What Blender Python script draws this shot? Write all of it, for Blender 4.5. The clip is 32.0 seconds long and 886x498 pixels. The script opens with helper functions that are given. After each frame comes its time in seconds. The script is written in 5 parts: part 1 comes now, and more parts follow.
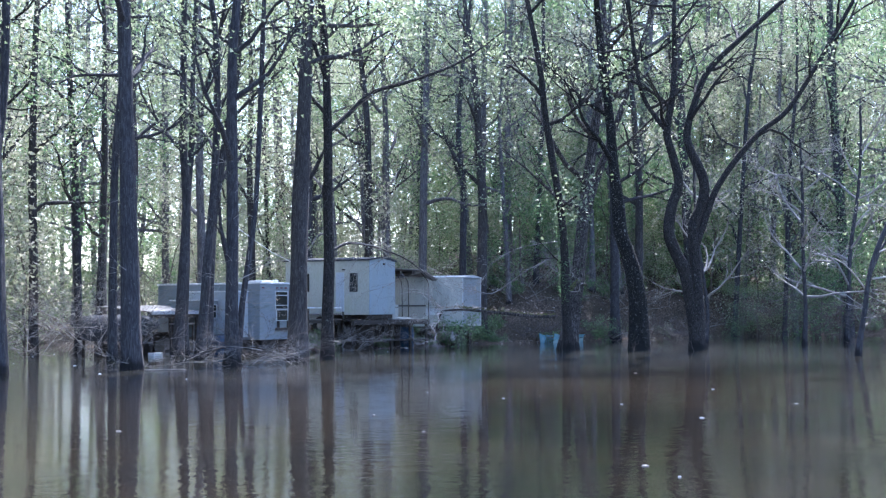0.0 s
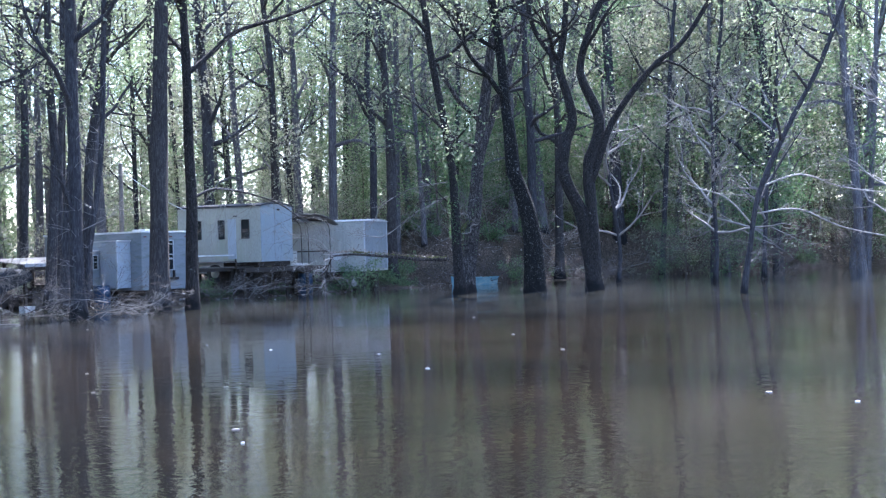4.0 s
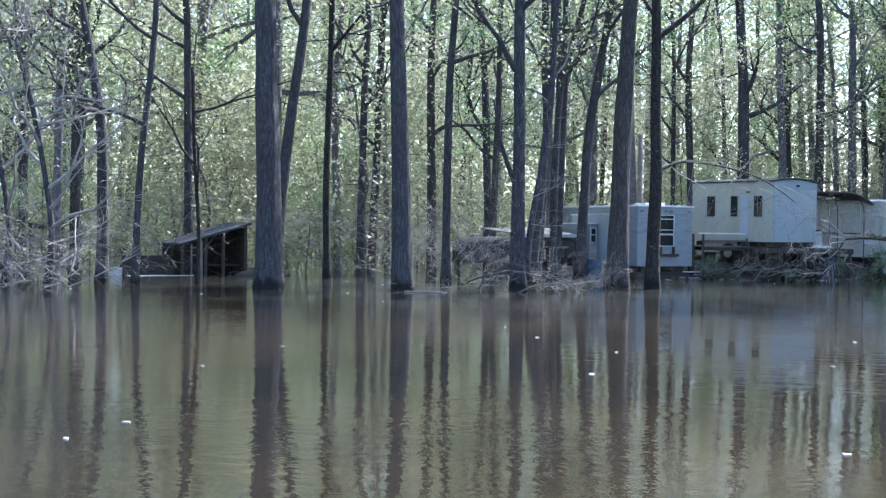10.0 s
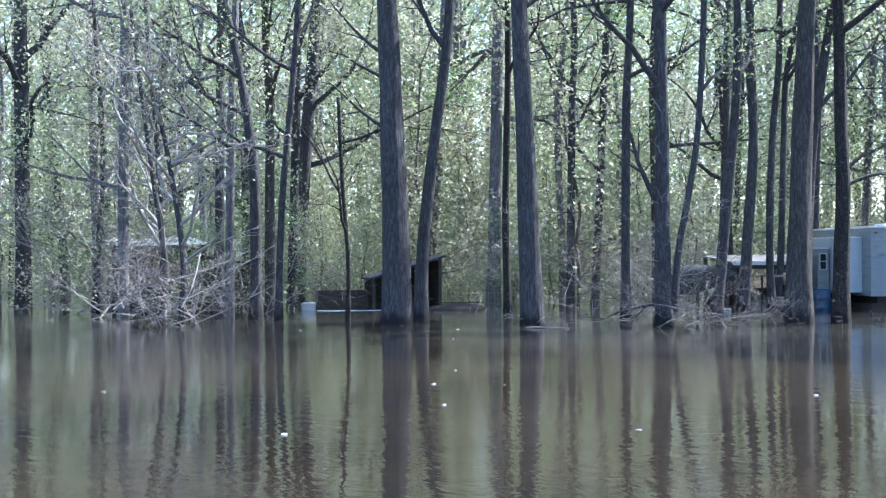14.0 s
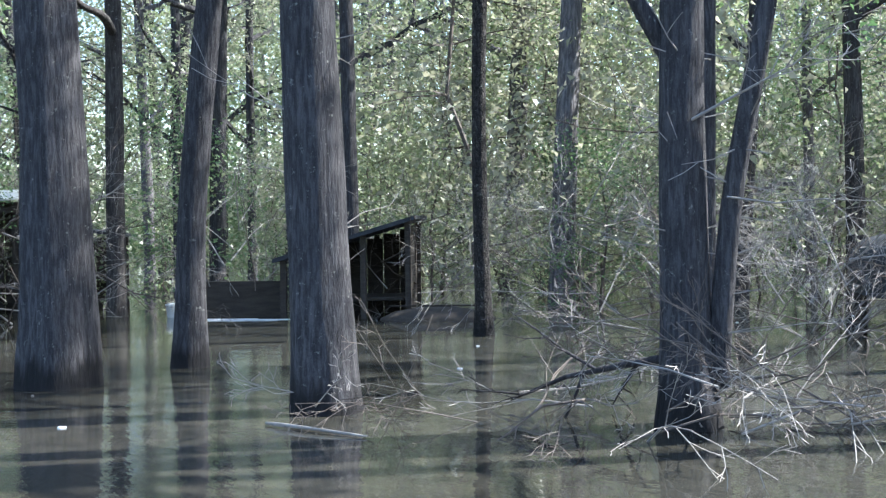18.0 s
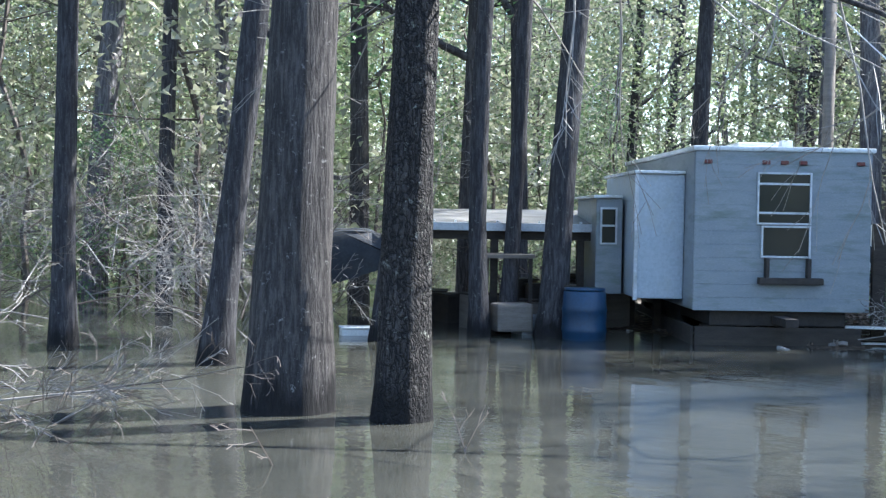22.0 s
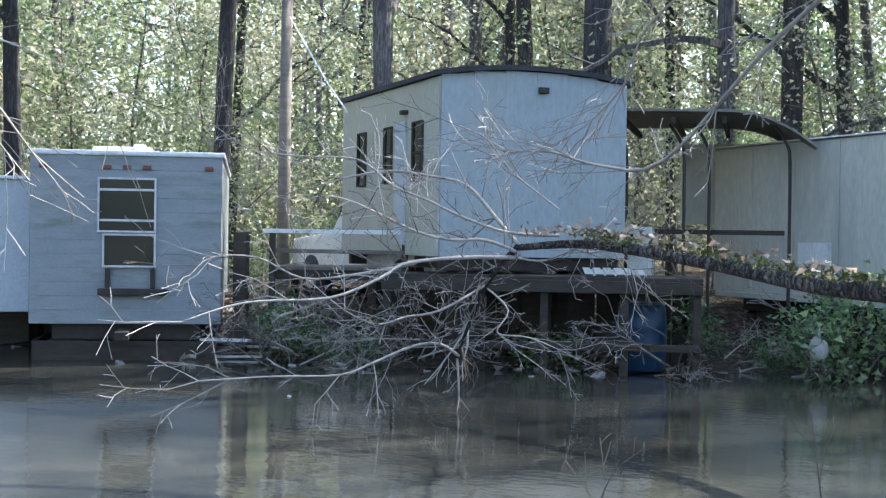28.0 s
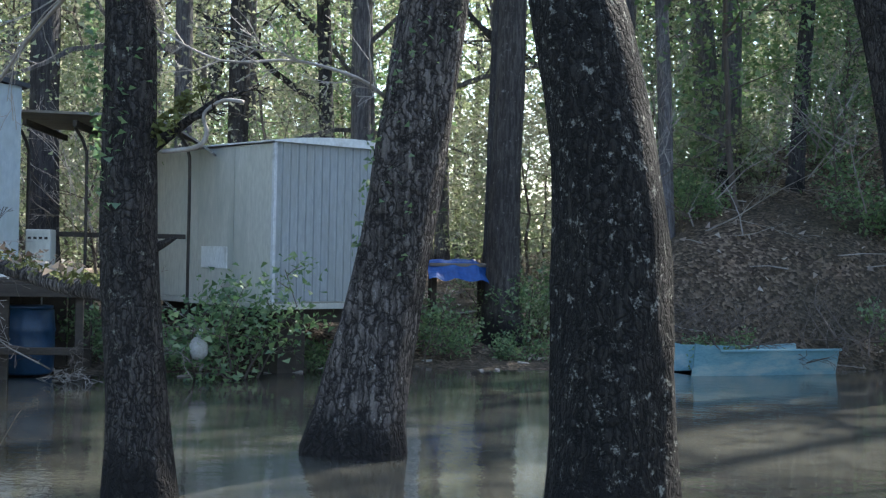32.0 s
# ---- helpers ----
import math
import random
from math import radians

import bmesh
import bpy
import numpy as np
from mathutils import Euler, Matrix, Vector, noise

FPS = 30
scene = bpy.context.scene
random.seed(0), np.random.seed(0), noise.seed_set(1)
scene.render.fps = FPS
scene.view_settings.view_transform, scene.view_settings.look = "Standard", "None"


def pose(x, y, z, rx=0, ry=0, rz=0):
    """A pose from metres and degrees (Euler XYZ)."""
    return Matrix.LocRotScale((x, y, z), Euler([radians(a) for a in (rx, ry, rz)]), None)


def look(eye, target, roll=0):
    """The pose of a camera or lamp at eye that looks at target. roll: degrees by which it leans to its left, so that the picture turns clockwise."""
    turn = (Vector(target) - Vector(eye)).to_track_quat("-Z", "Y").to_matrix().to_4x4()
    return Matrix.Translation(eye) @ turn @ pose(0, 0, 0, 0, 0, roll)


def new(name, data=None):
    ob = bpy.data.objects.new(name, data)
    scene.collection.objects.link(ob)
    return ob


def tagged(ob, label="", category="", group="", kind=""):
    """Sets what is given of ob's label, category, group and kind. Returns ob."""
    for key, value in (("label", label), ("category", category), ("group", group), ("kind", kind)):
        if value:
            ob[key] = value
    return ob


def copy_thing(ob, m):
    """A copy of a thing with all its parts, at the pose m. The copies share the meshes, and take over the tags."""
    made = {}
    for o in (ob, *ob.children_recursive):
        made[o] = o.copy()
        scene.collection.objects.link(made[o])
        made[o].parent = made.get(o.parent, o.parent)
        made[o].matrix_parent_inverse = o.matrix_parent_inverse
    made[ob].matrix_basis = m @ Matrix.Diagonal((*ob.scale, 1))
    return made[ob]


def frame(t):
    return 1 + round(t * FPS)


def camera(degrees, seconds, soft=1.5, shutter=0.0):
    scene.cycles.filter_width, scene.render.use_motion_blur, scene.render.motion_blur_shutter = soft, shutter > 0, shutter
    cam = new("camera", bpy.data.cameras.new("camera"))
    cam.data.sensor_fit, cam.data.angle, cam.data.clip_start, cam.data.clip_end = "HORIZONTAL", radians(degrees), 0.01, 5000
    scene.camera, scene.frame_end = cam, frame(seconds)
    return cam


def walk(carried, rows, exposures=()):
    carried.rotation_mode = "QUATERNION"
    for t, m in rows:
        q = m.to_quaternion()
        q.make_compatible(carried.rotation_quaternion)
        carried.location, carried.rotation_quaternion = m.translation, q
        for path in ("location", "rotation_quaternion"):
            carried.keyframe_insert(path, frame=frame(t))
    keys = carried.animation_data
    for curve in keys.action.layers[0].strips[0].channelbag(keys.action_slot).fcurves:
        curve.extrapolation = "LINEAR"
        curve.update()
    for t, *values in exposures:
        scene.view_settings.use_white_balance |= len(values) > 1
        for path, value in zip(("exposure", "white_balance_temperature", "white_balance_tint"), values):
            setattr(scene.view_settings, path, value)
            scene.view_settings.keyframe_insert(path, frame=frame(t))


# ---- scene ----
cam = camera(37.65, 32.0, soft=1.3)
PATH = [
    (0.0, -7.89, -27.81, 1.591, -12.83, 2.54, 0.21),
    (0.5, -7.46, -27.60, 1.598, -12.89, 2.68, 0.63),
    (1.0, -7.09, -27.50, 1.593, -13.23, 2.68, 0.68),
    (1.5, -6.63, -27.59, 1.597, -13.64, 2.66, 0.94),
    (2.0, -6.15, -27.75, 1.589, -14.04, 2.30, 1.28),
    (2.5, -5.66, -27.74, 1.586, -14.49, 1.59, 1.46),
    (3.0, -5.07, -27.71, 1.589, -14.58, 0.89, 1.67),
    (3.5, -4.47, -27.63, 1.580, -13.82, 0.38, 1.66),
    (5.5, -1.66, -26.51, 1.577, -9.56, -0.55, 1.95),
    (6.0, -1.11, -26.18, 1.568, -8.55, -0.53, 2.43),
    (6.5, -0.56, -25.65, 1.583, -7.61, -0.48, 2.88),
    (7.0, -0.27, -25.22, 1.586, -6.32, -0.31, 3.32),
    (7.5, -0.10, -24.91, 1.583, -3.87, -0.31, 3.33),
    (8.0, -0.00, -24.77, 1.569, 0.02, -0.62, 2.65),
    (8.5, 0.30, -25.00, 1.579, 4.47, -1.02, 2.12),
    (9.0, 0.94, -25.08, 1.581, 9.46, -1.07, 1.70),
    (9.5, 1.56, -25.00, 1.584, 13.52, -0.90, 0.22),
    (10.0, 2.36, -24.78, 1.582, 16.90, -0.87, -0.78),
    (10.5, 3.26, -24.42, 1.582, 19.62, -1.53, -1.08),
    (11.0, 4.13, -24.15, 1.585, 21.64, -2.42, -0.58),
    (11.5, 5.02, -24.06, 1.585, 23.45, -2.89, 0.12),
    (12.0, 5.88, -23.85, 1.584, 25.34, -2.76, 0.40),
    (12.5, 6.80, -23.26, 1.583, 28.12, -1.94, 0.51),
    (13.0, 7.88, -22.55, 1.589, 31.89, -0.73, 0.78),
    (13.5, 9.09, -22.16, 1.584, 34.22, 0.12, 0.43),
    (15.5, -0.58, -5.08, 1.608, 39.48, -0.40, 0.15),
    (16.0, -1.11, -3.53, 1.771, 41.51, -1.69, -0.18),
    (16.5, -1.13, -2.29, 1.655, 44.44, -1.67, -0.15),
    (17.0, -0.44, -1.45, 1.637, 47.94, -1.61, -0.10),
    (17.5, 0.14, -0.73, 1.566, 49.24, -1.01, 0.67),
    (18.0, 0.76, 0.38, 1.577, 49.77, -1.13, 0.70),
    (18.5, 1.03, 1.91, 1.581, 50.71, -1.64, 1.08),
    (19.0, 2.09, 2.09, 1.596, 49.52, -1.61, 0.20),
    (19.5, 3.00, 2.55, 1.610, 48.56, -0.99, -0.54),
    (20.0, 3.23, 3.01, 1.576, 46.31, -0.61, -0.58),
    (20.5, 3.42, 3.32, 1.566, 44.40, -0.70, -0.92),
    (21.0, 3.68, 3.50, 1.564, 43.09, -1.09, -1.63),
    (21.5, 3.92, 3.79, 1.556, 41.89, -1.38, -1.41),
    (22.0, 4.14, 4.13, 1.571, 40.74, -1.52, -1.00),
    (22.5, 4.30, 4.40, 1.597, 39.10, -1.68, -1.06),
    (23.0, 4.58, 4.69, 1.599, 37.97, -1.48, -1.11),
    (23.5, 4.81, 5.00, 1.598, 36.59, -1.22, -1.10),
    (24.0, 5.09, 5.22, 1.583, 35.04, -0.80, -1.12),
    (24.5, 5.95, 5.99, 1.562, 36.14, -0.40, -1.54),
    (25.0, 6.90, 6.72, 1.563, 37.48, -0.21, -1.44),
    (25.5, 7.44, 7.23, 1.561, 37.29, -0.10, -1.44),
    (27.5, 8.19, 8.18, 1.552, 35.91, -0.60, -0.02),
    (28.0, 8.36, 8.36, 1.522, 33.41, -0.53, -0.87),
    (28.5, 8.73, 8.53, 1.441, 30.21, -0.29, -0.52),
    (29.0, 9.08, 8.30, 1.524, 26.13, -0.55, -0.73),
    (29.5, 9.21, 8.42, 1.531, 22.32, -0.47, -1.30),
    (30.0, 9.48, 8.54, 1.534, 18.69, -0.25, -1.42),
    (30.5, 9.44, 8.94, 1.539, 14.82, -0.22, -1.25),
    (31.0, 9.83, 9.12, 1.506, 14.42, 0.23, -1.33),
    (31.5, 10.19, 9.12, 1.590, 14.29, -0.33, 0.22),
    (32.0, 10.61, 9.09, 1.537, 15.73, 0.04, -1.24),
]
walk(cam, [(t, pose(x, y, z, 90 + pitch, 0, yaw) @ pose(0, 0, 0, 0, 0, -roll)) for t, x, y, z, yaw, pitch, roll in PATH],
     [(0.0, 2.06, 5350, 20), (3.5, 2.12, 5350, 20), (7.0, 2.14, 5400, 17), (9.5, 2.0, 5600, 12), (13.5, 2.03, 5450, 12), (15.5, 2.05, 5600, 11), (19.0, 1.95, 5800, 8), (21.0, 1.92, 5650, 8), (24.0, 2.34, 5750, 11), (28.0, 2.15, 6200, 11), (30.0, 2.33, 6050, 11), (31.0, 2.24, 5950, 10), (32.0, 1.98, 6350, 9)])

# ---- light: clear spring day, sun high ahead of the first view ----
SUN_TO = Vector((0.42, 0.78, 0.98)).normalized()
world = bpy.data.worlds.new("sky")
scene.world = world
world.use_nodes = True
wn = world.node_tree.nodes
sky = wn.new("ShaderNodeTexSky")
sky.sky_type, sky.sun_disc = "NISHITA", False
sky.sun_elevation = math.asin(SUN_TO.z)
sky.sun_rotation = math.atan2(SUN_TO.x, SUN_TO.y)
world.node_tree.links.new(sky.outputs[0], wn["Background"].inputs[0])
wn["Background"].inputs[1].default_value = 0.15
sun = new("sun", bpy.data.lights.new("sun", "SUN"))
sun.data.energy, sun.data.angle, sun.data.color = 5.0, radians(0.6), (1.0, 0.95, 0.86)
sun.matrix_world = look((0, 0, 40), Vector((0, 0, 40)) - SUN_TO)


# ---- materials ----
class Nodes:
    def __init__(self, name):
        self.m = bpy.data.materials.new(name)
        self.m.use_nodes = True
        self.t = self.m.node_tree
        self.b = self.t.nodes["Principled BSDF"]

    def add(self, kind, **kw):
        n = self.t.nodes.new(kind)
        for k, v in kw.items():
            n.inputs[k.replace("_", " ")].default_value = v
        return n

    def link(self, a, b):
        self.t.links.new(a, b)

    def coords(self, scale=(1, 1, 1)):
        tc = self.t.nodes.new("ShaderNodeTexCoord")
        mp = self.t.nodes.new("ShaderNodeMapping")
        mp.inputs["Scale"].default_value = scale
        self.link(tc.outputs["Object"], mp.inputs[0])
        return mp.outputs[0]

    def noise(self, co, scale, detail=4.0, rough=0.6):
        n = self.add("ShaderNodeTexNoise", Scale=scale, Detail=detail, Roughness=rough)
        self.link(co, n.inputs["Vector"])
        return n.outputs["Fac"]

    def ramp(self, fac, stops):
        r = self.t.nodes.new("ShaderNodeValToRGB")
        e = r.color_ramp.elements
        while len(e) < len(stops):
            e.new(0.5)
        for k, (p, c) in enumerate(stops):
            e[k].position, e[k].color = p, (*c, 1)
        self.link(fac, r.inputs[0])
        return r.outputs[0]

    def mix(self, fac, a, b, blend="MIX"):
        n = self.t.nodes.new("ShaderNodeMix")
        n.data_type, n.blend_type = "RGBA", blend
        for s, v in ((n.inputs[0], fac), (n.inputs[6], a), (n.inputs[7], b)):
            if isinstance(v, (int, float)):
                s.default_value = v
            elif isinstance(v, tuple):
                s.default_value = (*v, 1)
            else:
                self.link(v, s)
        return n.outputs[2]

    def bump(self, fac, strength, dist):
        n = self.add("ShaderNodeBump", Strength=strength, Distance=dist)
        self.link(fac, n.inputs["Height"])
        self.link(n.outputs[0], self.b.inputs["Normal"])

    def set(self, color=None, rough=0.8, metal=0.0, spec=0.5):
        if isinstance(color, tuple):
            self.b.inputs["Base Color"].default_value = (*color, 1)
        elif color is not None:
            self.link(color, self.b.inputs["Base Color"])
        self.b.inputs["Roughness"].default_value = rough
        self.b.inputs["Metallic"].default_value = metal
        self.b.inputs["Specular IOR Level"].default_value = spec
        return self.m


def surface(name, c1, c2, scale=3.0, stretch=(1, 1, 1), rough=0.8, fine=40.0, bump=0.2, dist=0.01, metal=0.0, dirt=None):
    """A plain worn surface: two tones at a large scale, fine grain, a little relief, dirt blotches on wish."""
    n = Nodes(name)
    co = n.coords(stretch)
    big = n.noise(co, scale, 5)
    small = n.noise(co, fine, 3)
    col = n.ramp(big, [(0.3, c1), (0.7, c2)])
    col = n.mix(0.35, col, n.ramp(small, [(0.25, tuple(v * 0.6 for v in c1)), (0.75, tuple(min(1, v * 1.25) for v in c2))]))
    if dirt:
        d = n.ramp(n.noise(co, scale * 0.7 + 0.4, 6, 0.7), [(0.5, (0, 0, 0)), (0.68, (1, 1, 1))])
        col = n.mix(d, col, dirt)
    n.bump(small, bump, dist)
    return n.set(col, rough, metal)


def bark_material(name, dark, light, lichen, amount, width=30, plates=0.0):
    """Furrowed bark with lichen and a ragged wet stain up to the old flood line."""
    n = Nodes(name)
    co = n.coords((1, 1, 0.14))
    co2 = n.coords()
    ridges = n.noise(co, width, 7, 0.68)
    fine = n.noise(co2, 70, 3, 0.6)
    big = n.noise(co2, 1.6, 4)
    col = n.ramp(ridges, [(0.38, tuple(v * 0.5 for v in dark)), (0.46, dark), (0.58, light), (0.72, tuple(v * 1.2 for v in light))])
    col = n.mix(0.3, col, n.ramp(fine, [(0.3, dark), (0.75, tuple(v * 1.4 for v in light))]))
    col = n.mix(n.ramp(big, [(0.4, (0, 0, 0)), (0.75, (0.55, 0.55, 0.55))]), col, tuple(v * 0.6 for v in dark))
    if plates:
        warp = n.t.nodes.new("ShaderNodeVectorMath")
        warp.operation = "MULTIPLY_ADD"
        cell = n.add("ShaderNodeTexVoronoi", Scale=plates)
        cell.feature = "DISTANCE_TO_EDGE"
        wob = n.add("ShaderNodeTexNoise", Scale=9.0, Detail=3.0)
        n.link(n.coords((1, 1, 0.24)), warp.inputs[2])
        n.link(co2, wob.inputs["Vector"])
        n.link(wob.outputs["Color"], warp.inputs[0])
        warp.inputs[1].default_value = (0.16, 0.16, 0.10)
        n.link(warp.outputs[0], cell.inputs["Vector"])
        crack = n.ramp(cell.outputs["Distance"], [(0.02, (0.88, 0.88, 0.88)), (0.16, (0, 0, 0))])
        col = n.mix(crack, col, tuple(v * 0.22 for v in dark))
        flake = n.ramp(n.noise(co2, 48, 4, 0.75), [(0.62, (0, 0, 0)), (0.74, (0.5, 0.5, 0.5))])
        col = n.mix(flake, col, tuple(min(1, v * 1.7) for v in light))
    spots = n.ramp(n.noise(co2, 13, 6, 0.8), [(0.63 - amount, (0, 0, 0)), (0.67 - amount * 0.5, (1, 1, 1))])
    col = n.mix(spots, col, lichen)
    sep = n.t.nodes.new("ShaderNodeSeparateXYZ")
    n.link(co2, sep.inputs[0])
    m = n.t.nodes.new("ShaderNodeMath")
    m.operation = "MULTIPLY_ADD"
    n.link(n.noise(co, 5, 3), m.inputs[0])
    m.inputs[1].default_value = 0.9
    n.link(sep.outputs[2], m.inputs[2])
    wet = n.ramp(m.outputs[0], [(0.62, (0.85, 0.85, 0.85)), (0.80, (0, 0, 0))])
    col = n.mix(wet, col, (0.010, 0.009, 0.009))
    high = ridges
    if plates:
        lift = n.t.nodes.new("ShaderNodeMath")
        lift.operation = "MINIMUM"
        lift.inputs[1].default_value = 0.25
        n.link(cell.outputs["Distance"], lift.inputs[0])
        more = n.t.nodes.new("ShaderNodeMath")
        more.operation = "MULTIPLY_ADD"
        more.inputs[1].default_value = 2.2
        n.link(lift.outputs[0], more.inputs[0])
        n.link(ridges, more.inputs[2])
        high = more.outputs[0]
    n.bump(high, 0.75, 0.05)
    return n.set(col, 0.9, 0, 0.3)


def leaf_material(name, c1, c2, c3):
    n = Nodes(name)
    g = n.t.nodes.new("ShaderNodeNewGeometry")
    col = n.ramp(g.outputs["Random Per Island"], [(0.0, c1), (0.55, c2), (1.0, c3)])
    d = n.t.nodes.new("ShaderNodeBsdfDiffuse")
    tr = n.t.nodes.new("ShaderNodeBsdfTranslucent")
    mx = n.t.nodes.new("ShaderNodeMixShader")
    mx.inputs[0].default_value = 0.55
    n.link(col, d.inputs[0])
    n.link(col, tr.inputs[0])
    n.link(d.outputs[0], mx.inputs[1])
    n.link(tr.outputs[0], mx.inputs[2])
    gl = n.t.nodes.new("ShaderNodeBsdfGlossy")
    gl.inputs["Roughness"].default_value = 0.45
    m2 = n.t.nodes.new("ShaderNodeMixShader")
    m2.inputs[0].default_value = 0.06
    n.link(mx.outputs[0], m2.inputs[1])
    n.link(gl.outputs[0], m2.inputs[2])
    n.link(m2.outputs[0], n.t.nodes["Material Output"].inputs[0])
    return n.m


def water_material():
    n = Nodes("flood_water")
    co = n.coords((1, 1, 1))
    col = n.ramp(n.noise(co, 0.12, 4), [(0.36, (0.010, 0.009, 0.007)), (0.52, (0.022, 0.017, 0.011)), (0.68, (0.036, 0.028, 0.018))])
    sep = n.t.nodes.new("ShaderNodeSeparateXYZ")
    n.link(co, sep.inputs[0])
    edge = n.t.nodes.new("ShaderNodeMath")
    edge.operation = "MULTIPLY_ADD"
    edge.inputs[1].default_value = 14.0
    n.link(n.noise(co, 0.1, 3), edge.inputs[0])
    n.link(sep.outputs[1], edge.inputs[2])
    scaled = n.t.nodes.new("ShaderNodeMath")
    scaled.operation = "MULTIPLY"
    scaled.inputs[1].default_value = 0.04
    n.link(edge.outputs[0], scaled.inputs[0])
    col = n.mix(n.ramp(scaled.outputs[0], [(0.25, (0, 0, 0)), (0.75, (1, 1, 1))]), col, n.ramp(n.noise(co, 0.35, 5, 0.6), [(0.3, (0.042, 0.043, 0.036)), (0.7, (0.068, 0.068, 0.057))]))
    n.set(col, 0.03, 0, 0.5)
    n.b.inputs["IOR"].default_value = 1.5
    a = n.noise(n.coords((1, 1.5, 1)), 2.4, 3, 0.5)
    b = n.noise(n.coords((1, 1.3, 1)), 9.0, 3, 0.55)
    calm = n.noise(co, 0.22, 3, 0.55)
    mul = n.t.nodes.new("ShaderNodeMath")
    mul.operation = "MULTIPLY"
    r = n.ramp(calm, [(0.40, (0.05, 0.05, 0.05)), (0.60, (0.75, 0.75, 0.75))])
    n.link(b, mul.inputs[0])
    n.link(r, mul.inputs[1])
    add = n.t.nodes.new("ShaderNodeMath")
    n.link(a, add.inputs[0])
    n.link(mul.outputs[0], add.inputs[1])
    n.bump(add.outputs[0], 0.115, 0.035)
    return n.m


def ground_material():
    n = Nodes("leaf_litter")
    co = n.coords()
    vor = n.add("ShaderNodeTexVoronoi", Scale=22.0)
    n.link(co, vor.inputs["Vector"])
    col = n.ramp(vor.outputs["Color"], [(0.1, (0.022, 0.016, 0.011)), (0.5, (0.075, 0.052, 0.036)), (0.9, (0.24, 0.18, 0.13))])
    big = n.noise(co, 0.5, 4)
    col = n.mix(n.ramp(big, [(0.4, (0, 0, 0)), (0.7, (0.7, 0.7, 0.7))]), col, (0.045, 0.04, 0.026))
    n.bump(vor.outputs["Distance"], 0.9, 0.04)
    return n.set(col, 0.9, 0, 0.3)


WATER = water_material()
LITTER = ground_material()
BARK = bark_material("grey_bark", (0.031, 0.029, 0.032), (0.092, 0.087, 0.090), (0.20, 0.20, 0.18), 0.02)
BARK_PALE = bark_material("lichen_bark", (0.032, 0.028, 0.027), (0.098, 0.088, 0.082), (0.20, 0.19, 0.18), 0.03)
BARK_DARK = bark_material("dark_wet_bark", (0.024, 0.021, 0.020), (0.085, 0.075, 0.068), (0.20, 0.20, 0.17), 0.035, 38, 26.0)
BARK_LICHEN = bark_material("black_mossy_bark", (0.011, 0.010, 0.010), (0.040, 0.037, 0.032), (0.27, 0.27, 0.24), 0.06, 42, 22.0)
# grey bark for the farther trees, paled to stand in for haze
BARK_FAR = bark_material("haze_paled_bark", (0.085, 0.078, 0.084), (0.22, 0.205, 0.205), (0.26, 0.26, 0.24), 0.02)
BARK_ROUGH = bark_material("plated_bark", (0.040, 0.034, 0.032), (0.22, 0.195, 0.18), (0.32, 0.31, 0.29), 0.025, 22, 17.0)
TWIG = surface("bare_twig", (0.16, 0.14, 0.12), (0.36, 0.33, 0.30), 4, rough=0.7, fine=30)
TWIG_DARK = surface("brown_twig", (0.06, 0.048, 0.04), (0.15, 0.12, 0.10), 4, rough=0.8, fine=30)
MOSS = surface("moss", (0.05, 0.06, 0.015), (0.16, 0.17, 0.05), 8, rough=0.95, fine=60, bump=0.8, dist=0.03)
BLEACHED = surface("bleached_twig", (0.22, 0.20, 0.18), (0.48, 0.45, 0.42), 4, rough=0.65, fine=30)
LEAF_A = leaf_material("spring_leaves", (0.15, 0.205, 0.09), (0.29, 0.34, 0.18), (0.45, 0.475, 0.31))
LEAF_B = leaf_material("deep_green_leaves", (0.07, 0.14, 0.055), (0.15, 0.25, 0.10), (0.27, 0.37, 0.17))
LEAF_C = leaf_material("pale_bud_leaves", (0.24, 0.26, 0.15), (0.36, 0.36, 0.24), (0.46, 0.44, 0.33))


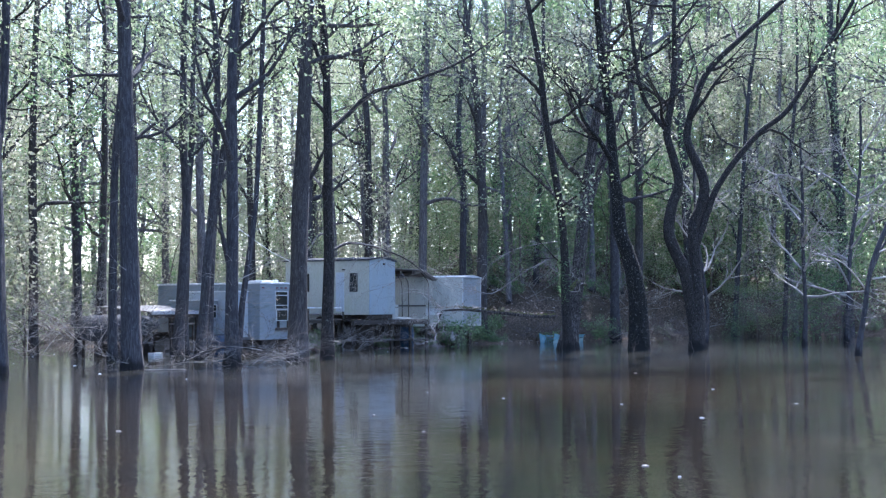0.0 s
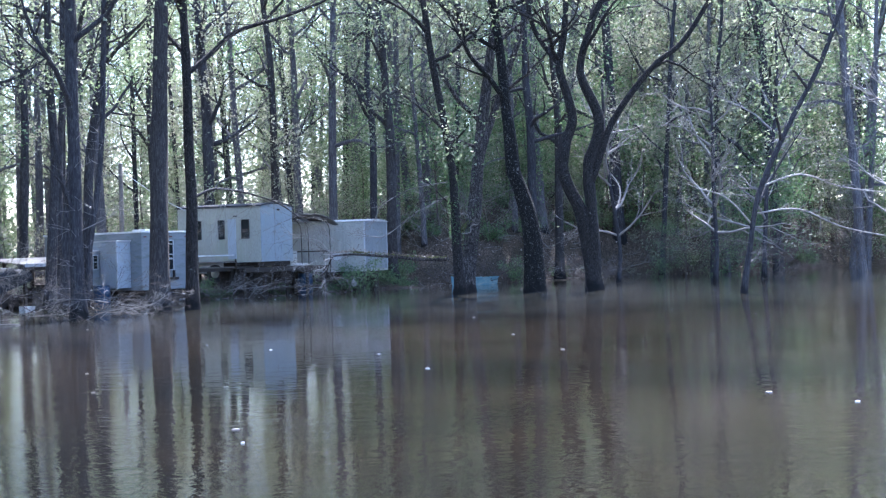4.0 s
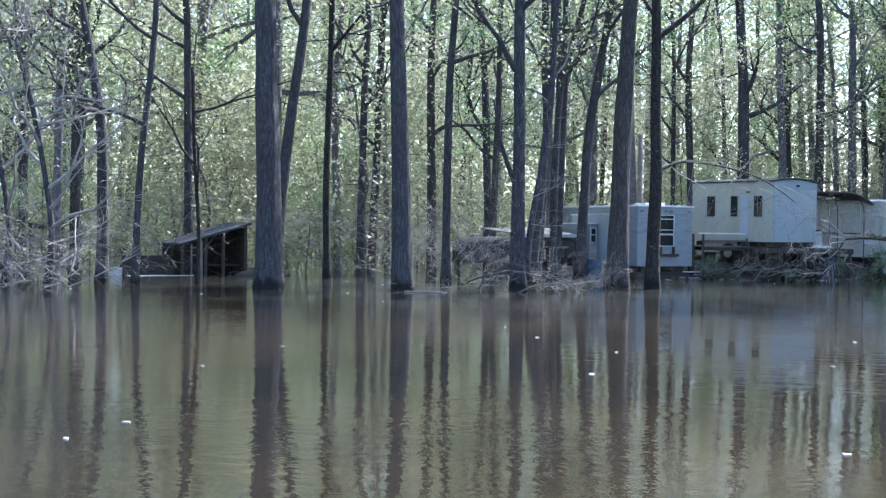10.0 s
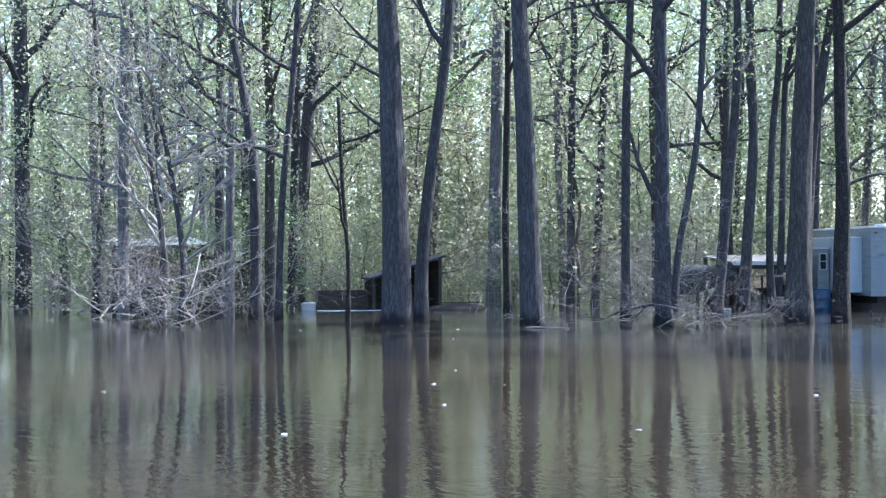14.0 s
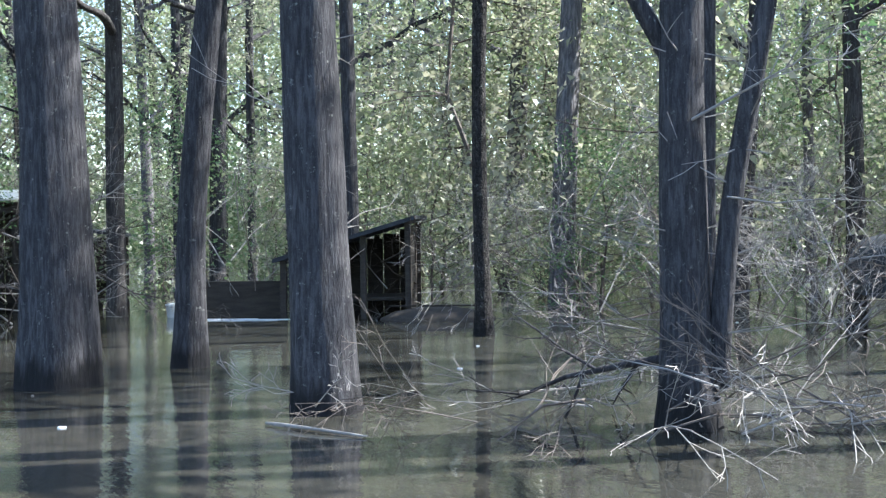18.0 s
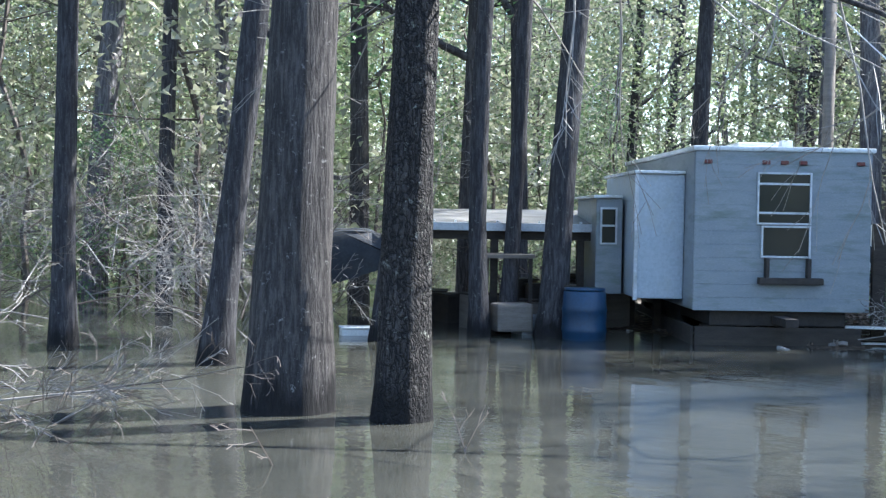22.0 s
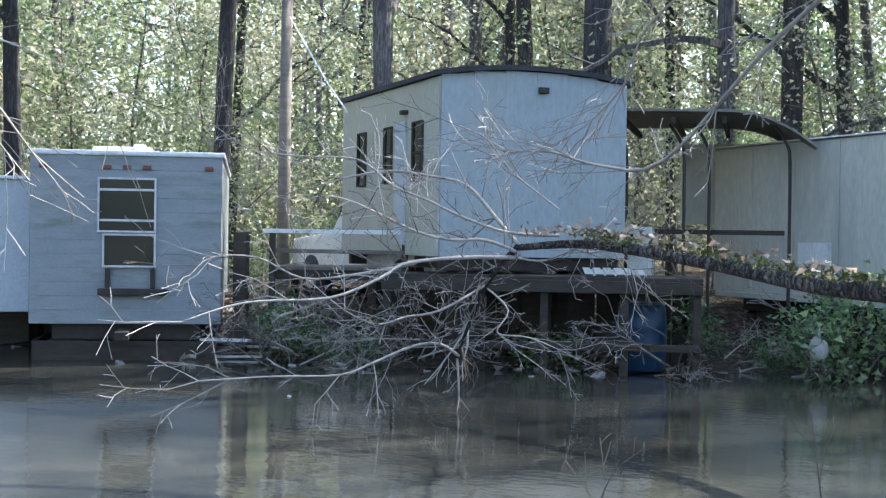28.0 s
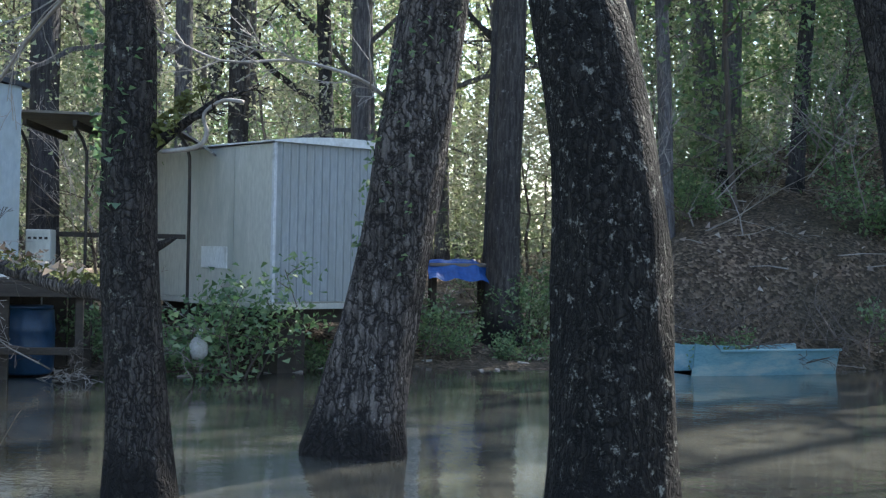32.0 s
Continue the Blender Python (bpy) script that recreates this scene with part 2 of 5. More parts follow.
# ---- building helpers ----
class Geo:
    """Plain lists of points and faces for one mesh."""

    def __init__(self):
        self.v, self.f = [], []

    def tube(self, pts, radii, n=8, cap=True, wobble=0.0, seed=0.0):
        base = len(self.v)
        pts = [Vector(p) for p in pts]
        side = None
        for i, p in enumerate(pts):
            d = (pts[min(i + 1, len(pts) - 1)] - pts[max(i - 1, 0)]).normalized()
            if side is None:
                side = d.orthogonal().normalized()
            side = (side - d * side.dot(d)).normalized()
            up = d.cross(side)
            for k in range(n):
                a = 2 * math.pi * k / n
                w = 1.0
                if wobble:
                    w += wobble * noise.noise(Vector((math.cos(a) * 1.6 + seed, math.sin(a) * 1.6, p.z * 0.5)))
                    w += wobble * 0.6 * noise.noise(Vector((math.cos(a) * 5 + seed, math.sin(a) * 5, p.z * 1.1)))
                    w += wobble * 0.35 * noise.noise(Vector((math.cos(a) * 11 + seed, math.sin(a) * 11, p.z * 3.3)))
                self.v.append(p + (side * math.cos(a) + up * math.sin(a)) * radii[i] * w)
        for i in range(len(pts) - 1):
            for k in range(n):
                a, b = base + i * n + k, base + i * n + (k + 1) % n
                self.f.append((a, b, b + n, a + n))
        if cap:
            self.f.append(tuple(base + (len(pts) - 1) * n + k for k in range(n)))
            self.f.append(tuple(base + k for k in reversed(range(n))))

    def leaf(self, p, size, rnd):
        a = Vector((rnd.uniform(-1, 1), rnd.uniform(-1, 1), rnd.uniform(-0.7, 0.7))).normalized()
        b = a.cross(Vector((rnd.uniform(-1, 1), rnd.uniform(-1, 1), rnd.uniform(-1, 1)))).normalized() * size * rnd.uniform(0.28, 0.42)
        i = len(self.v)
        self.v += [p - a * size * 0.5 - b * 0.6, p + b, p + a * size * 0.5 - b * 0.4]
        self.f.append((i, i + 1, i + 2))

    def box(self, x0, x1, y0, y1, z0, z1):
        i = len(self.v)
        self.v += [Vector((x, y, z)) for z in (z0, z1) for y in (y0, y1) for x in (x0, x1)]
        self.f += [tuple(i + k for k in q) for q in ((0, 2, 3, 1), (4, 5, 7, 6), (0, 1, 5, 4), (2, 6, 7, 3), (0, 4, 6, 2), (1, 3, 7, 5))]
        return self

    def mesh(self, name, mat, smooth=False):
        me = bpy.data.meshes.new(name)
        me.from_pydata([tuple(v) for v in self.v], [], self.f)
        me.materials.append(mat)
        if smooth:
            me.polygons.foreach_set("use_smooth", [True] * len(me.polygons))
        me.update()
        return me


def part(name, g, mat, parent=None, label="", smooth=False, bevel=0.0):
    """Links a Geo (or bmesh) as one mesh object under a thing or a part."""
    if isinstance(g, Geo):
        me = g.mesh(name, mat, smooth)
    else:
        me = bpy.data.meshes.new(name)
        g.to_mesh(me)
        g.free()
        me.materials.append(mat)
    if bevel:
        bm = bmesh.new()
        bm.from_mesh(me)
        bmesh.ops.bevel(bm, geom=list(bm.edges), offset=bevel, segments=2, affect="EDGES", profile=0.6)
        bm.to_mesh(me)
        bm.free()
    ob = new(name, me)
    if parent:
        ob.parent = parent
    if label:
        ob["label"] = label
    return ob


def thing(name, m, label, category, group="", kind=""):
    e = new(name)
    e.matrix_world = m
    e.empty_display_size = 0.2
    return tagged(e, label, category, group, kind)


def boxpart(name, parent, mat, x0, x1, y0, y1, z0, z1, bevel=0.006, label=""):
    return part(name, Geo().box(x0, x1, y0, y1, z0, z1), mat, parent, label, bevel=bevel)


# ---- plants ----
def grow(g, rnd, p, d, length, r, level, tips, up=0.1, bend=0.35, sides=(8, 6, 4, 3, 3), kids=(4, 5, 5, 4), spread=0.9, ratio=0.55, minr=0.004):
    """A limb with its twigs; every end of a twig goes to tips."""
    n = max(3 if level < 2 else 2, int(length / (0.55 if level < 2 else 0.3)))
    n = min(n, 9 if level < 2 else 4)
    pts, q, v = [Vector(p)], Vector(p), Vector(d).normalized()
    for k in range(n):
        v = (v + Vector((rnd.gauss(0, bend), rnd.gauss(0, bend), rnd.gauss(0, bend) + up)) * (0.5 if level < 2 else 0.7)).normalized()
        q = q + v * length / n
        pts.append(q.copy())
    rad = [max(minr, r * (1 - 0.75 * k / n)) for k in range(n + 1)]
    g.tube(pts, rad, sides[min(level, len(sides) - 1)], cap=False)
    if level < len(kids) and kids[level]:
        for k in range(kids[level]):
            u = 0.25 + 0.75 * (k + rnd.random()) / kids[level]
            i = min(n - 1, int(u * n))
            at = pts[i].lerp(pts[i + 1], u * n - i)
            ax = (pts[i + 1] - pts[i]).normalized()
            off = Vector((rnd.gauss(0, 1), rnd.gauss(0, 1), rnd.gauss(0, 1)))
            off = (off - ax * off.dot(ax)).normalized()
            grow(g, rnd, at, ax + off * spread * rnd.uniform(0.7, 1.3), length * ratio * rnd.uniform(0.7, 1.2) * (1.15 - 0.5 * u), rad[i] * 0.55, level + 1, tips, up, bend, sides, kids, spread, ratio, minr)
    if level >= len(kids) - 1:
        tips += pts[1:]
    else:
        tips.append(pts[-1])


def leaves_at(g, rnd, tips, count, size, spread):
    for _ in range(count):
        t = rnd.choice(tips)
        g.leaf(t + Vector((rnd.gauss(0, spread), rnd.gauss(0, spread), rnd.gauss(0, spread * 0.7))), size * rnd.uniform(0.6, 1.3), rnd)


def smooth_line(pts, per=4):
    """A line of points rounded by a spline through them."""
    pts = [Vector(p) for p in pts]
    out = []
    for i in range(len(pts) - 1):
        p0, p1, p2, p3 = pts[max(i - 1, 0)], pts[i], pts[i + 1], pts[min(i + 2, len(pts) - 1)]
        for k in range(per):
            t = k / per
            out.append(0.5 * ((2 * p1) + (p2 - p0) * t + (2 * p0 - 5 * p1 + 4 * p2 - p3) * t * t + (3 * p1 - p0 - 3 * p2 + p3) * t ** 3))
    return out + [pts[-1]]


def stem(g, line, r0, r1, sides=16, flare=0.35, wobble=0.10, seed=0.0, per=5):
    """A trunk along a line of points, tapered, with a flared foot and uneven girth."""
    pts = smooth_line(line, per)
    z0, n = pts[0].z, len(pts)
    rad = []
    for i, p in enumerate(pts):
        u = i / (n - 1)
        rad.append((r0 + (r1 - r0) * u) * (1 + flare * math.exp(-max(0, p.z - 0.0) / 0.45)))
    g.tube(pts, rad, sides, cap=True, wobble=wobble, seed=seed)
    return pts, rad


def tree(name, x, y, yaw, stems, r, label, bark, seed, height=16.0, limbs=7, first=6.0, leaves=2200, leaf=LEAF_A, flare=0.35, z0=0.0, twigs=0, sides=16, group="swamp trees", apart=True, kids=(4, 4, 3), reach=1.0, limb_mat=None, leaf_size=0.125, limb_sides=(7, 5, 3, 3)):
    """A tree in the flood. stems: lines of (sideways metres, height) as seen along yaw; the last point is led on up to the crown."""
    rnd = random.Random(seed)
    t = thing(name, pose(x, y, z0), label, "tree", group)
    ax = Vector((math.cos(radians(yaw)), math.sin(radians(yaw)), 0))
    lg, tips = Geo(), []
    for s, (line, rr) in enumerate(stems):
        pts = [ax * a + Vector((0, 0, h)) for a, h in line]
        if s == 0:
            pts = [pts[0] - Vector((0, 0, 1.2))] + pts
        lean = (pts[-1] - pts[-2]).normalized()
        q = pts[-1]
        while q.z < height:
            lean = (lean + Vector((rnd.gauss(0, 0.06), rnd.gauss(0, 0.06), 0.12))).normalized()
            q = q + lean * 2.2
            pts.append(q)
        g = Geo()
        line3, rad = stem(g, pts, rr, 0.05, sides, flare if s == 0 else 0.0, 0.13, seed * 1.7 + s * 5, 5)
        part("trunk" if s == 0 else "stem", g, bark, t, smooth=True)
        for k in range(limbs):
            h = first + (height - first) * (k + rnd.random()) / limbs
            near = min(range(len(line3)), key=lambda i: abs(line3[i].z - h))
            a = rnd.uniform(0, 2 * math.pi)
            one = Geo() if apart else lg
            grow(one, rnd, line3[near], (math.cos(a), math.sin(a), rnd.uniform(0.2, 0.9)), rnd.uniform(2.2, 4.2) * reach, rad[near] * 0.5 + 0.015, 0, tips, kids=kids, spread=0.8, sides=limb_sides)
            if apart:
                part("limb", one, limb_mat or bark, t, smooth=True)
        for k in range(twigs):
            h = rnd.uniform(0.8, first)
            near = min(range(len(line3)), key=lambda i: abs(line3[i].z - h))
            a = rnd.uniform(0, 2 * math.pi)
            o = Vector((math.cos(a), math.sin(a), 0)) * rad[near] * 0.9
            one = Geo() if apart else lg
            grow(one, rnd, line3[near] + o, (math.cos(a), math.sin(a), rnd.uniform(-0.2, 0.4)), rnd.uniform(0.3, 1.0), 0.007, 2, [], kids=(0, 0, 2), bend=0.3, minr=0.003)
            if apart:
                part("twig", one, TWIG, t)
    if not apart:
        part("branchwork", lg, bark, t)
    if leaves:
        cg = Geo()
        leaves_at(cg, rnd, tips, leaves, leaf_size, 0.42)
        part("crown", cg, leaf, t)
    return t


# ---- ground and flood ----
SHORE = [(-90, 95), (-40, 70), (-20, 46), (-12, 31), (-8.6, 22.6), (-6.0, 19.6), (-3.6, 19.3), (-1.0, 20.6), (1.2, 21.4), (3.6, 23.6), (6.4, 26.0), (9.5, 27.2), (11.8, 28.2), (18, 33), (30, 36), (60, 44), (140, 60)]


def shore_distance(x, y):
    """Metres inland of the waterline (negative over the flood)."""
    best, sign = 1e9, 1.0
    for (x0, y0), (x1, y1) in zip(SHORE, SHORE[1:]):
        dx, dy = x1 - x0, y1 - y0
        u = max(0.0, min(1.0, ((x - x0) * dx + (y - y0) * dy) / (dx * dx + dy * dy)))
        d = math.hypot(x - x0 - u * dx, y - y0 - u * dy)
        if d < best:
            best, sign = d, 1.0 if dx * (y - y0) - dy * (x - x0) > 0 else -1.0
    return best * sign


def step01(u):
    u = max(0.0, min(1.0, u))
    return u * u * (3 - 2 * u)


def ground_height(x, y):
    s = shore_distance(x, y)
    h = -1.0 + step01((s + 4) / 4) if s < 0 else 0.62 * step01(s / 2.6) + 0.012 * min(s, 40)
    h += 2.5 * step01((s - 0.2) / 9) * step01((x - 5.5) / 6) + 0.9 * step01((s - 8) / 20) * step01((x + 6) / 10)
    h += 1.1 * step01((s - 0.2) / 1.5) * step01((x - 6.8) / 2.5) * (1 - 0.6 * step01((x - 20) / 8))
    return h + 0.13 * noise.noise(Vector((x * 0.45, y * 0.45, 0))) + 0.05 * noise.noise(Vector((x * 1.7, y * 1.7, 3)))


def spaced(lo, a, b, hi, fine, coarse):
    return list(np.arange(lo, a, coarse)) + list(np.arange(a, b, fine)) + list(np.arange(b, hi + coarse, coarse))


gx, gy = spaced(-300, -26, 34, 300, 0.6, 12.0), spaced(-300, 8, 50, 320, 0.6, 12.0)
gg = Geo()
gg.v = [Vector((x, y, ground_height(x, y) if abs(x) < 120 and -20 < y < 130 else (-1.0 if shore_distance(x, y) < 0 else 1.5))) for y in gy for x in gx]
nx = len(gx)
gg.f = [(j * nx + i, j * nx + i + 1, (j + 1) * nx + i + 1, (j + 1) * nx + i) for j in range(len(gy) - 1) for i in range(nx - 1)]
tagged(part("ground", gg, LITTER, smooth=True), "brown leaf litter over a muddy flooded bank", "ground", kind="structure")
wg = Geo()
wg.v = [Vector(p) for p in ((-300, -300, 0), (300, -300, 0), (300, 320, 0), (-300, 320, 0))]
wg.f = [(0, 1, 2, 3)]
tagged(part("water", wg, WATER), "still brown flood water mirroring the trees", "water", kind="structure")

# ---- surfaces of the buildings ----
SIDING = surface("weathered_camper_siding", (0.185, 0.21, 0.232), (0.285, 0.305, 0.318), 1.2, (1, 1, 4), 0.45, 30, 0.1, 0.004, dirt=(0.15, 0.175, 0.16))
SIDING_WHITE = surface("white_slide_panel", (0.36, 0.41, 0.46), (0.46, 0.50, 0.54), 1.0, rough=0.4, fine=30, dirt=(0.40, 0.42, 0.40))
# end wall siding toned bluer and darker than the side, for cool sky light
HOME_END = surface("skylit_blue_home_siding", (0.28, 0.335, 0.36), (0.36, 0.40, 0.41), 0.8, (1, 1, 0.4), 0.55, 20, 0.08, 0.004, dirt=(0.30, 0.33, 0.30))
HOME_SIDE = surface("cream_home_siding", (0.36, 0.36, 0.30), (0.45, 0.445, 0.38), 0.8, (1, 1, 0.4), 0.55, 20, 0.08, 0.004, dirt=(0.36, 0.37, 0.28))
ROOF_DARK = surface("dark_roof_edge", (0.025, 0.028, 0.034), (0.055, 0.058, 0.064), 3, rough=0.92)
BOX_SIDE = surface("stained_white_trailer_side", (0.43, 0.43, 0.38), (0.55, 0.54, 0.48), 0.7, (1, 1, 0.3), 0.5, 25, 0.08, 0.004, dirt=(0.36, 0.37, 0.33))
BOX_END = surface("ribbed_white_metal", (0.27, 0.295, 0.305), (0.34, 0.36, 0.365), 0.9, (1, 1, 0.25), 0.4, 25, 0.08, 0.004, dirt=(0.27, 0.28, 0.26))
FRAME_WHITE = surface("white_window_frame", (0.50, 0.52, 0.54), (0.62, 0.63, 0.64), 4, rough=0.45, dirt=(0.34, 0.35, 0.34))
STEEL_DARK = surface("rusty_dark_steel", (0.02, 0.018, 0.016), (0.07, 0.055, 0.045), 6, rough=0.75, metal=0.2)
WOOD_GREY = surface("weathered_grey_boards", (0.10, 0.085, 0.07), (0.22, 0.19, 0.16), 2, (1, 1, 6), 0.85, 30, 0.4, 0.01)
WOOD_DARK = surface("rotten_dark_boards", (0.022, 0.018, 0.014), (0.07, 0.056, 0.044), 3, (1, 1, 5), 0.9, 30, 0.4, 0.01)
SHEET_GREY = surface("dull_grey_sheet", (0.13, 0.12, 0.11), (0.24, 0.23, 0.21), 2.0, (1, 3, 1), 0.7, 22, 0.2, 0.01, dirt=(0.10, 0.085, 0.065))
WHITE_METAL = surface("sunlit_white_metal", (0.60, 0.62, 0.62), (0.78, 0.79, 0.78), 1.5, (1, 3, 1), 0.4, 20, 0.1, 0.01, dirt=(0.4, 0.39, 0.36))
PLASTIC_BLUE = surface("blue_plastic", (0.008, 0.032, 0.07), (0.014, 0.05, 0.11), 3, rough=0.4, fine=25)
TARP_BLUE = surface("blue_tarp", (0.008, 0.05, 0.22), (0.02, 0.10, 0.34), 4, rough=0.5, fine=18, bump=0.5, dist=0.02)
PLASTIC_WHITE = surface("white_plastic", (0.62, 0.64, 0.64), (0.76, 0.77, 0.76), 3, rough=0.45)
BOAT_PAINT = surface("faded_turquoise_boat_paint", (0.10, 0.24, 0.29), (0.20, 0.36, 0.40), 1.5, (1, 1, 3), 0.5, 20, dirt=(0.34, 0.40, 0.38))
RED_LENS = surface("red_marker_lens", (0.10, 0.02, 0.02), (0.16, 0.04, 0.03), 5, rough=0.3)
ROCK = surface("pale_stone", (0.30, 0.29, 0.27), (0.48, 0.46, 0.43), 5, rough=0.9)
glass = Nodes("dark_window_glass")
GLASS = glass.set((0.016, 0.021, 0.022), 0.08, 0.0, 0.3)


def window(parent, axis, at, a0, a1, z0, z1, bars=(), out=-1, rim=None, t=0.024):
    """A framed window on a wall: axis 'x' lies along x at y = at, axis 'y' along y at x = at; it stands out of the wall by out's side."""
    def slab(name, p0, p1, q0, q1, d0, d1, mat, under, bevel=0.004):
        lo, hi = sorted((at + out * d0, at + out * d1))
        g = Geo().box(p0, p1, lo, hi, q0, q1) if axis == "x" else Geo().box(lo, hi, p0, p1, q0, q1)
        return part(name, g, mat, under, bevel=bevel)
    w = slab("window", a0, a1, z0, z1, 0.002, 0.012, GLASS, parent, 0.0)
    rim = rim or FRAME_WHITE
    slab("frame", a0 - t, a0, z0 - t, z1 + t, 0.0, 0.035, rim, w)
    slab("frame", a1, a1 + t, z0 - t, z1 + t, 0.0, 0.035, rim, w)
    slab("frame", a0, a1, z1, z1 + t, 0.0, 0.033, rim, w)
    slab("sill", a0, a1, z0 - t, z0, 0.0, 0.045, rim, w)
    for b in bars:
        slab("glazing_bar", a0, a1, b - 0.014, b + 0.014, 0.012, 0.03, rim, w)
    return w


def ribs(x0, x1, z0, z1, pitch, depth, y, along="x", horizontal=False):
    """A sheet folded into ribs, closed behind."""
    g = Geo()
    prof = []
    u = z0 if horizontal else x0
    end = z1 if horizontal else x1
    while u < end - 1e-4:
        w = min(pitch, end - u)
        prof += [(u, 0), (u + w * 0.70, 0), (u + w * 0.80, depth), (u + w * 0.95, depth)]
        u += w
    prof.append((end, 0))
    for c, d in prof:
        for o in ((x0, x1) if horizontal else (z0, z1)):
            a, z = (o, c) if horizontal else (c, o)
            g.v.append(Vector((a, y + d, z)) if along == "x" else Vector((y + d, a, z)))
    for i in range(len(prof) - 1):
        g.f.append((2 * i, 2 * i + 1, 2 * i + 3, 2 * i + 2))
    return g


# ---- travel trailer, its slide-out open, standing at the water's edge ----
CAMPER = thing("travel_trailer", pose(-4.01, 18.34, -0.12, 0, 0, 42.0), "weathered blue-grey travel trailer standing in shallow flood", "trailer")
boxpart("body", CAMPER, SIDING, 0, 2.22, 0.02, 5.2, 0.56, 2.54, 0.03)
for z in [0.56 + 0.165 * k for k in range(12)]:
    boxpart("siding_plank", CAMPER, SIDING, 0.012, 2.208, 0.0, 0.018, z + 0.0008, z + 0.1642, 0.0025)
boxpart("roof", CAMPER, WHITE_METAL, -0.03, 2.25, -0.03, 5.23, 2.54, 2.60, 0.02, "pale roof sheet with a turned edge")
boxpart("roof_vent", CAMPER, WHITE_METAL, 0.65, 1.35, 0.5, 1.2, 2.60, 2.68, 0.03)
boxpart("roof_cap", CAMPER, WHITE_METAL, 1.15, 1.30, 0.3, 0.45, 2.60, 2.70, 0.02)
window(CAMPER, "x", 0.0, 0.86, 1.43, 1.25, 1.60, (), -1)
window(CAMPER, "x", 0.0, 0.80, 1.43, 1.66, 2.26, (1.78, 2.14), -1)
for x in (0.16, 0.88, 1.11, 1.34, 2.06):
    boxpart("marker_light", CAMPER, RED_LENS, x - 0.05, x + 0.05, -0.03, -0.002, 2.38, 2.43, 0.01)
boxpart("bumper", CAMPER, STEEL_DARK, 0.8, 1.6, -0.12, -0.005, 0.90, 0.98, 0.01)
for x in (0.88, 1.4):
    boxpart("bracket", CAMPER, STEEL_DARK, x, x + 0.05, -0.10, -0.003, 0.98, 1.22, 0.01)
boxpart("chassis", CAMPER, STEEL_DARK, 0.25, 1.97, 0.15, 5.1, 0.36, 0.555, 0.02)
for x in (0.14, 1.84):
    for y in (2.2, 3.1):
        w = Geo()
        w.tube([(x, y, 0.28), (x + 0.22, y, 0.28)], [0.33, 0.33], 20)
        wheel = part("wheel", w, ROOF_DARK, CAMPER, "black tyre half under water", True)
        h = Geo()
        h.tube([(x - 0.01, y, 0.28), (x + 0.23, y, 0.28)], [0.16, 0.16], 14)
        part("rim", h, STEEL_DARK, wheel, smooth=True)
for x, y in ((0.4, 0.35), (1.82, 0.35), (0.4, 4.6), (1.82, 4.6)):
    boxpart("block_pier", CAMPER, STEEL_DARK, x - 0.2, x + 0.2, y - 0.15, y + 0.15, -0.5, 0.36, 0.01)
slide = boxpart("slide_out", CAMPER, SIDING_WHITE, -0.62, -0.004, 0.55, 3.2, 0.66, 2.26, 0.02, "pale slide-out room pushed from the side")
boxpart("corner_trim", slide, FRAME_WHITE, -0.65, -0.60, 0.52, 0.58, 0.64, 2.28, 0.006)
boxpart("slide_roof", slide, WHITE_METAL, -0.66, -0.004, 0.5, 3.25, 2.262, 2.30, 0.008)
annex = boxpart("annex", CAMPER, SIDING, -1.02, -0.66, 1.4, 3.4, 0.66, 1.95, 0.02)
window(annex, "x", 1.4, -0.94, -0.76, 1.35, 1.80, (1.58,), -1)
boxpart("annex_roof", annex, WHITE_METAL, -1.06, -0.67, 1.35, 3.45, 1.952, 1.99, 0.008)
for x0, x1, y0, y1 in ((0.06, 2.16, 0.10, 0.14), (0.02, 0.06, 0.16, 5.1)):
    boxpart("skirt", CAMPER, WOOD_DARK, x0, x1, y0, y1, -0.4, 0.352, 0.006, "dark mouldy skirting board")
boxpart("hitch", CAMPER, STEEL_DARK, 1.03, 1.19, -0.5, 0.14, 0.40, 0.50, 0.01)

# ---- mobile home on piers ----
HOME = thing("mobile_home", pose(0.27, 20.52, 0, 0, 0, 55.5), "cream mobile home raised on piers, its end toned blue for sky light", "house")
HW, HL, HZ0, HZ1 = 2.42, 3.6, 1.30, 3.36


def gable(x0, x1, y0, y1, z0, z1, rise, over=0.0):
    """A body or roof whose top is arched over x, from y0 to y1."""
    g = Geo()
    n = 8
    ring = [(x1, z0), (x0, z0)]
    for k in range(n + 1):
        u = k / n
        ring.append((x0 + (x1 - x0) * u, z1 + rise * (1 - (2 * u - 1) ** 2)))
    m = len(ring)
    for y in (y0, y1):
        g.v += [Vector((x, y, z)) for x, z in ring]
    g.f.append(tuple(range(m)))
    g.f.append(tuple(reversed(range(m, 2 * m))))
    for k in range(m):
        a, b = k, (k + 1) % m
        g.f.append((b, a, a + m, b + m))
    return g


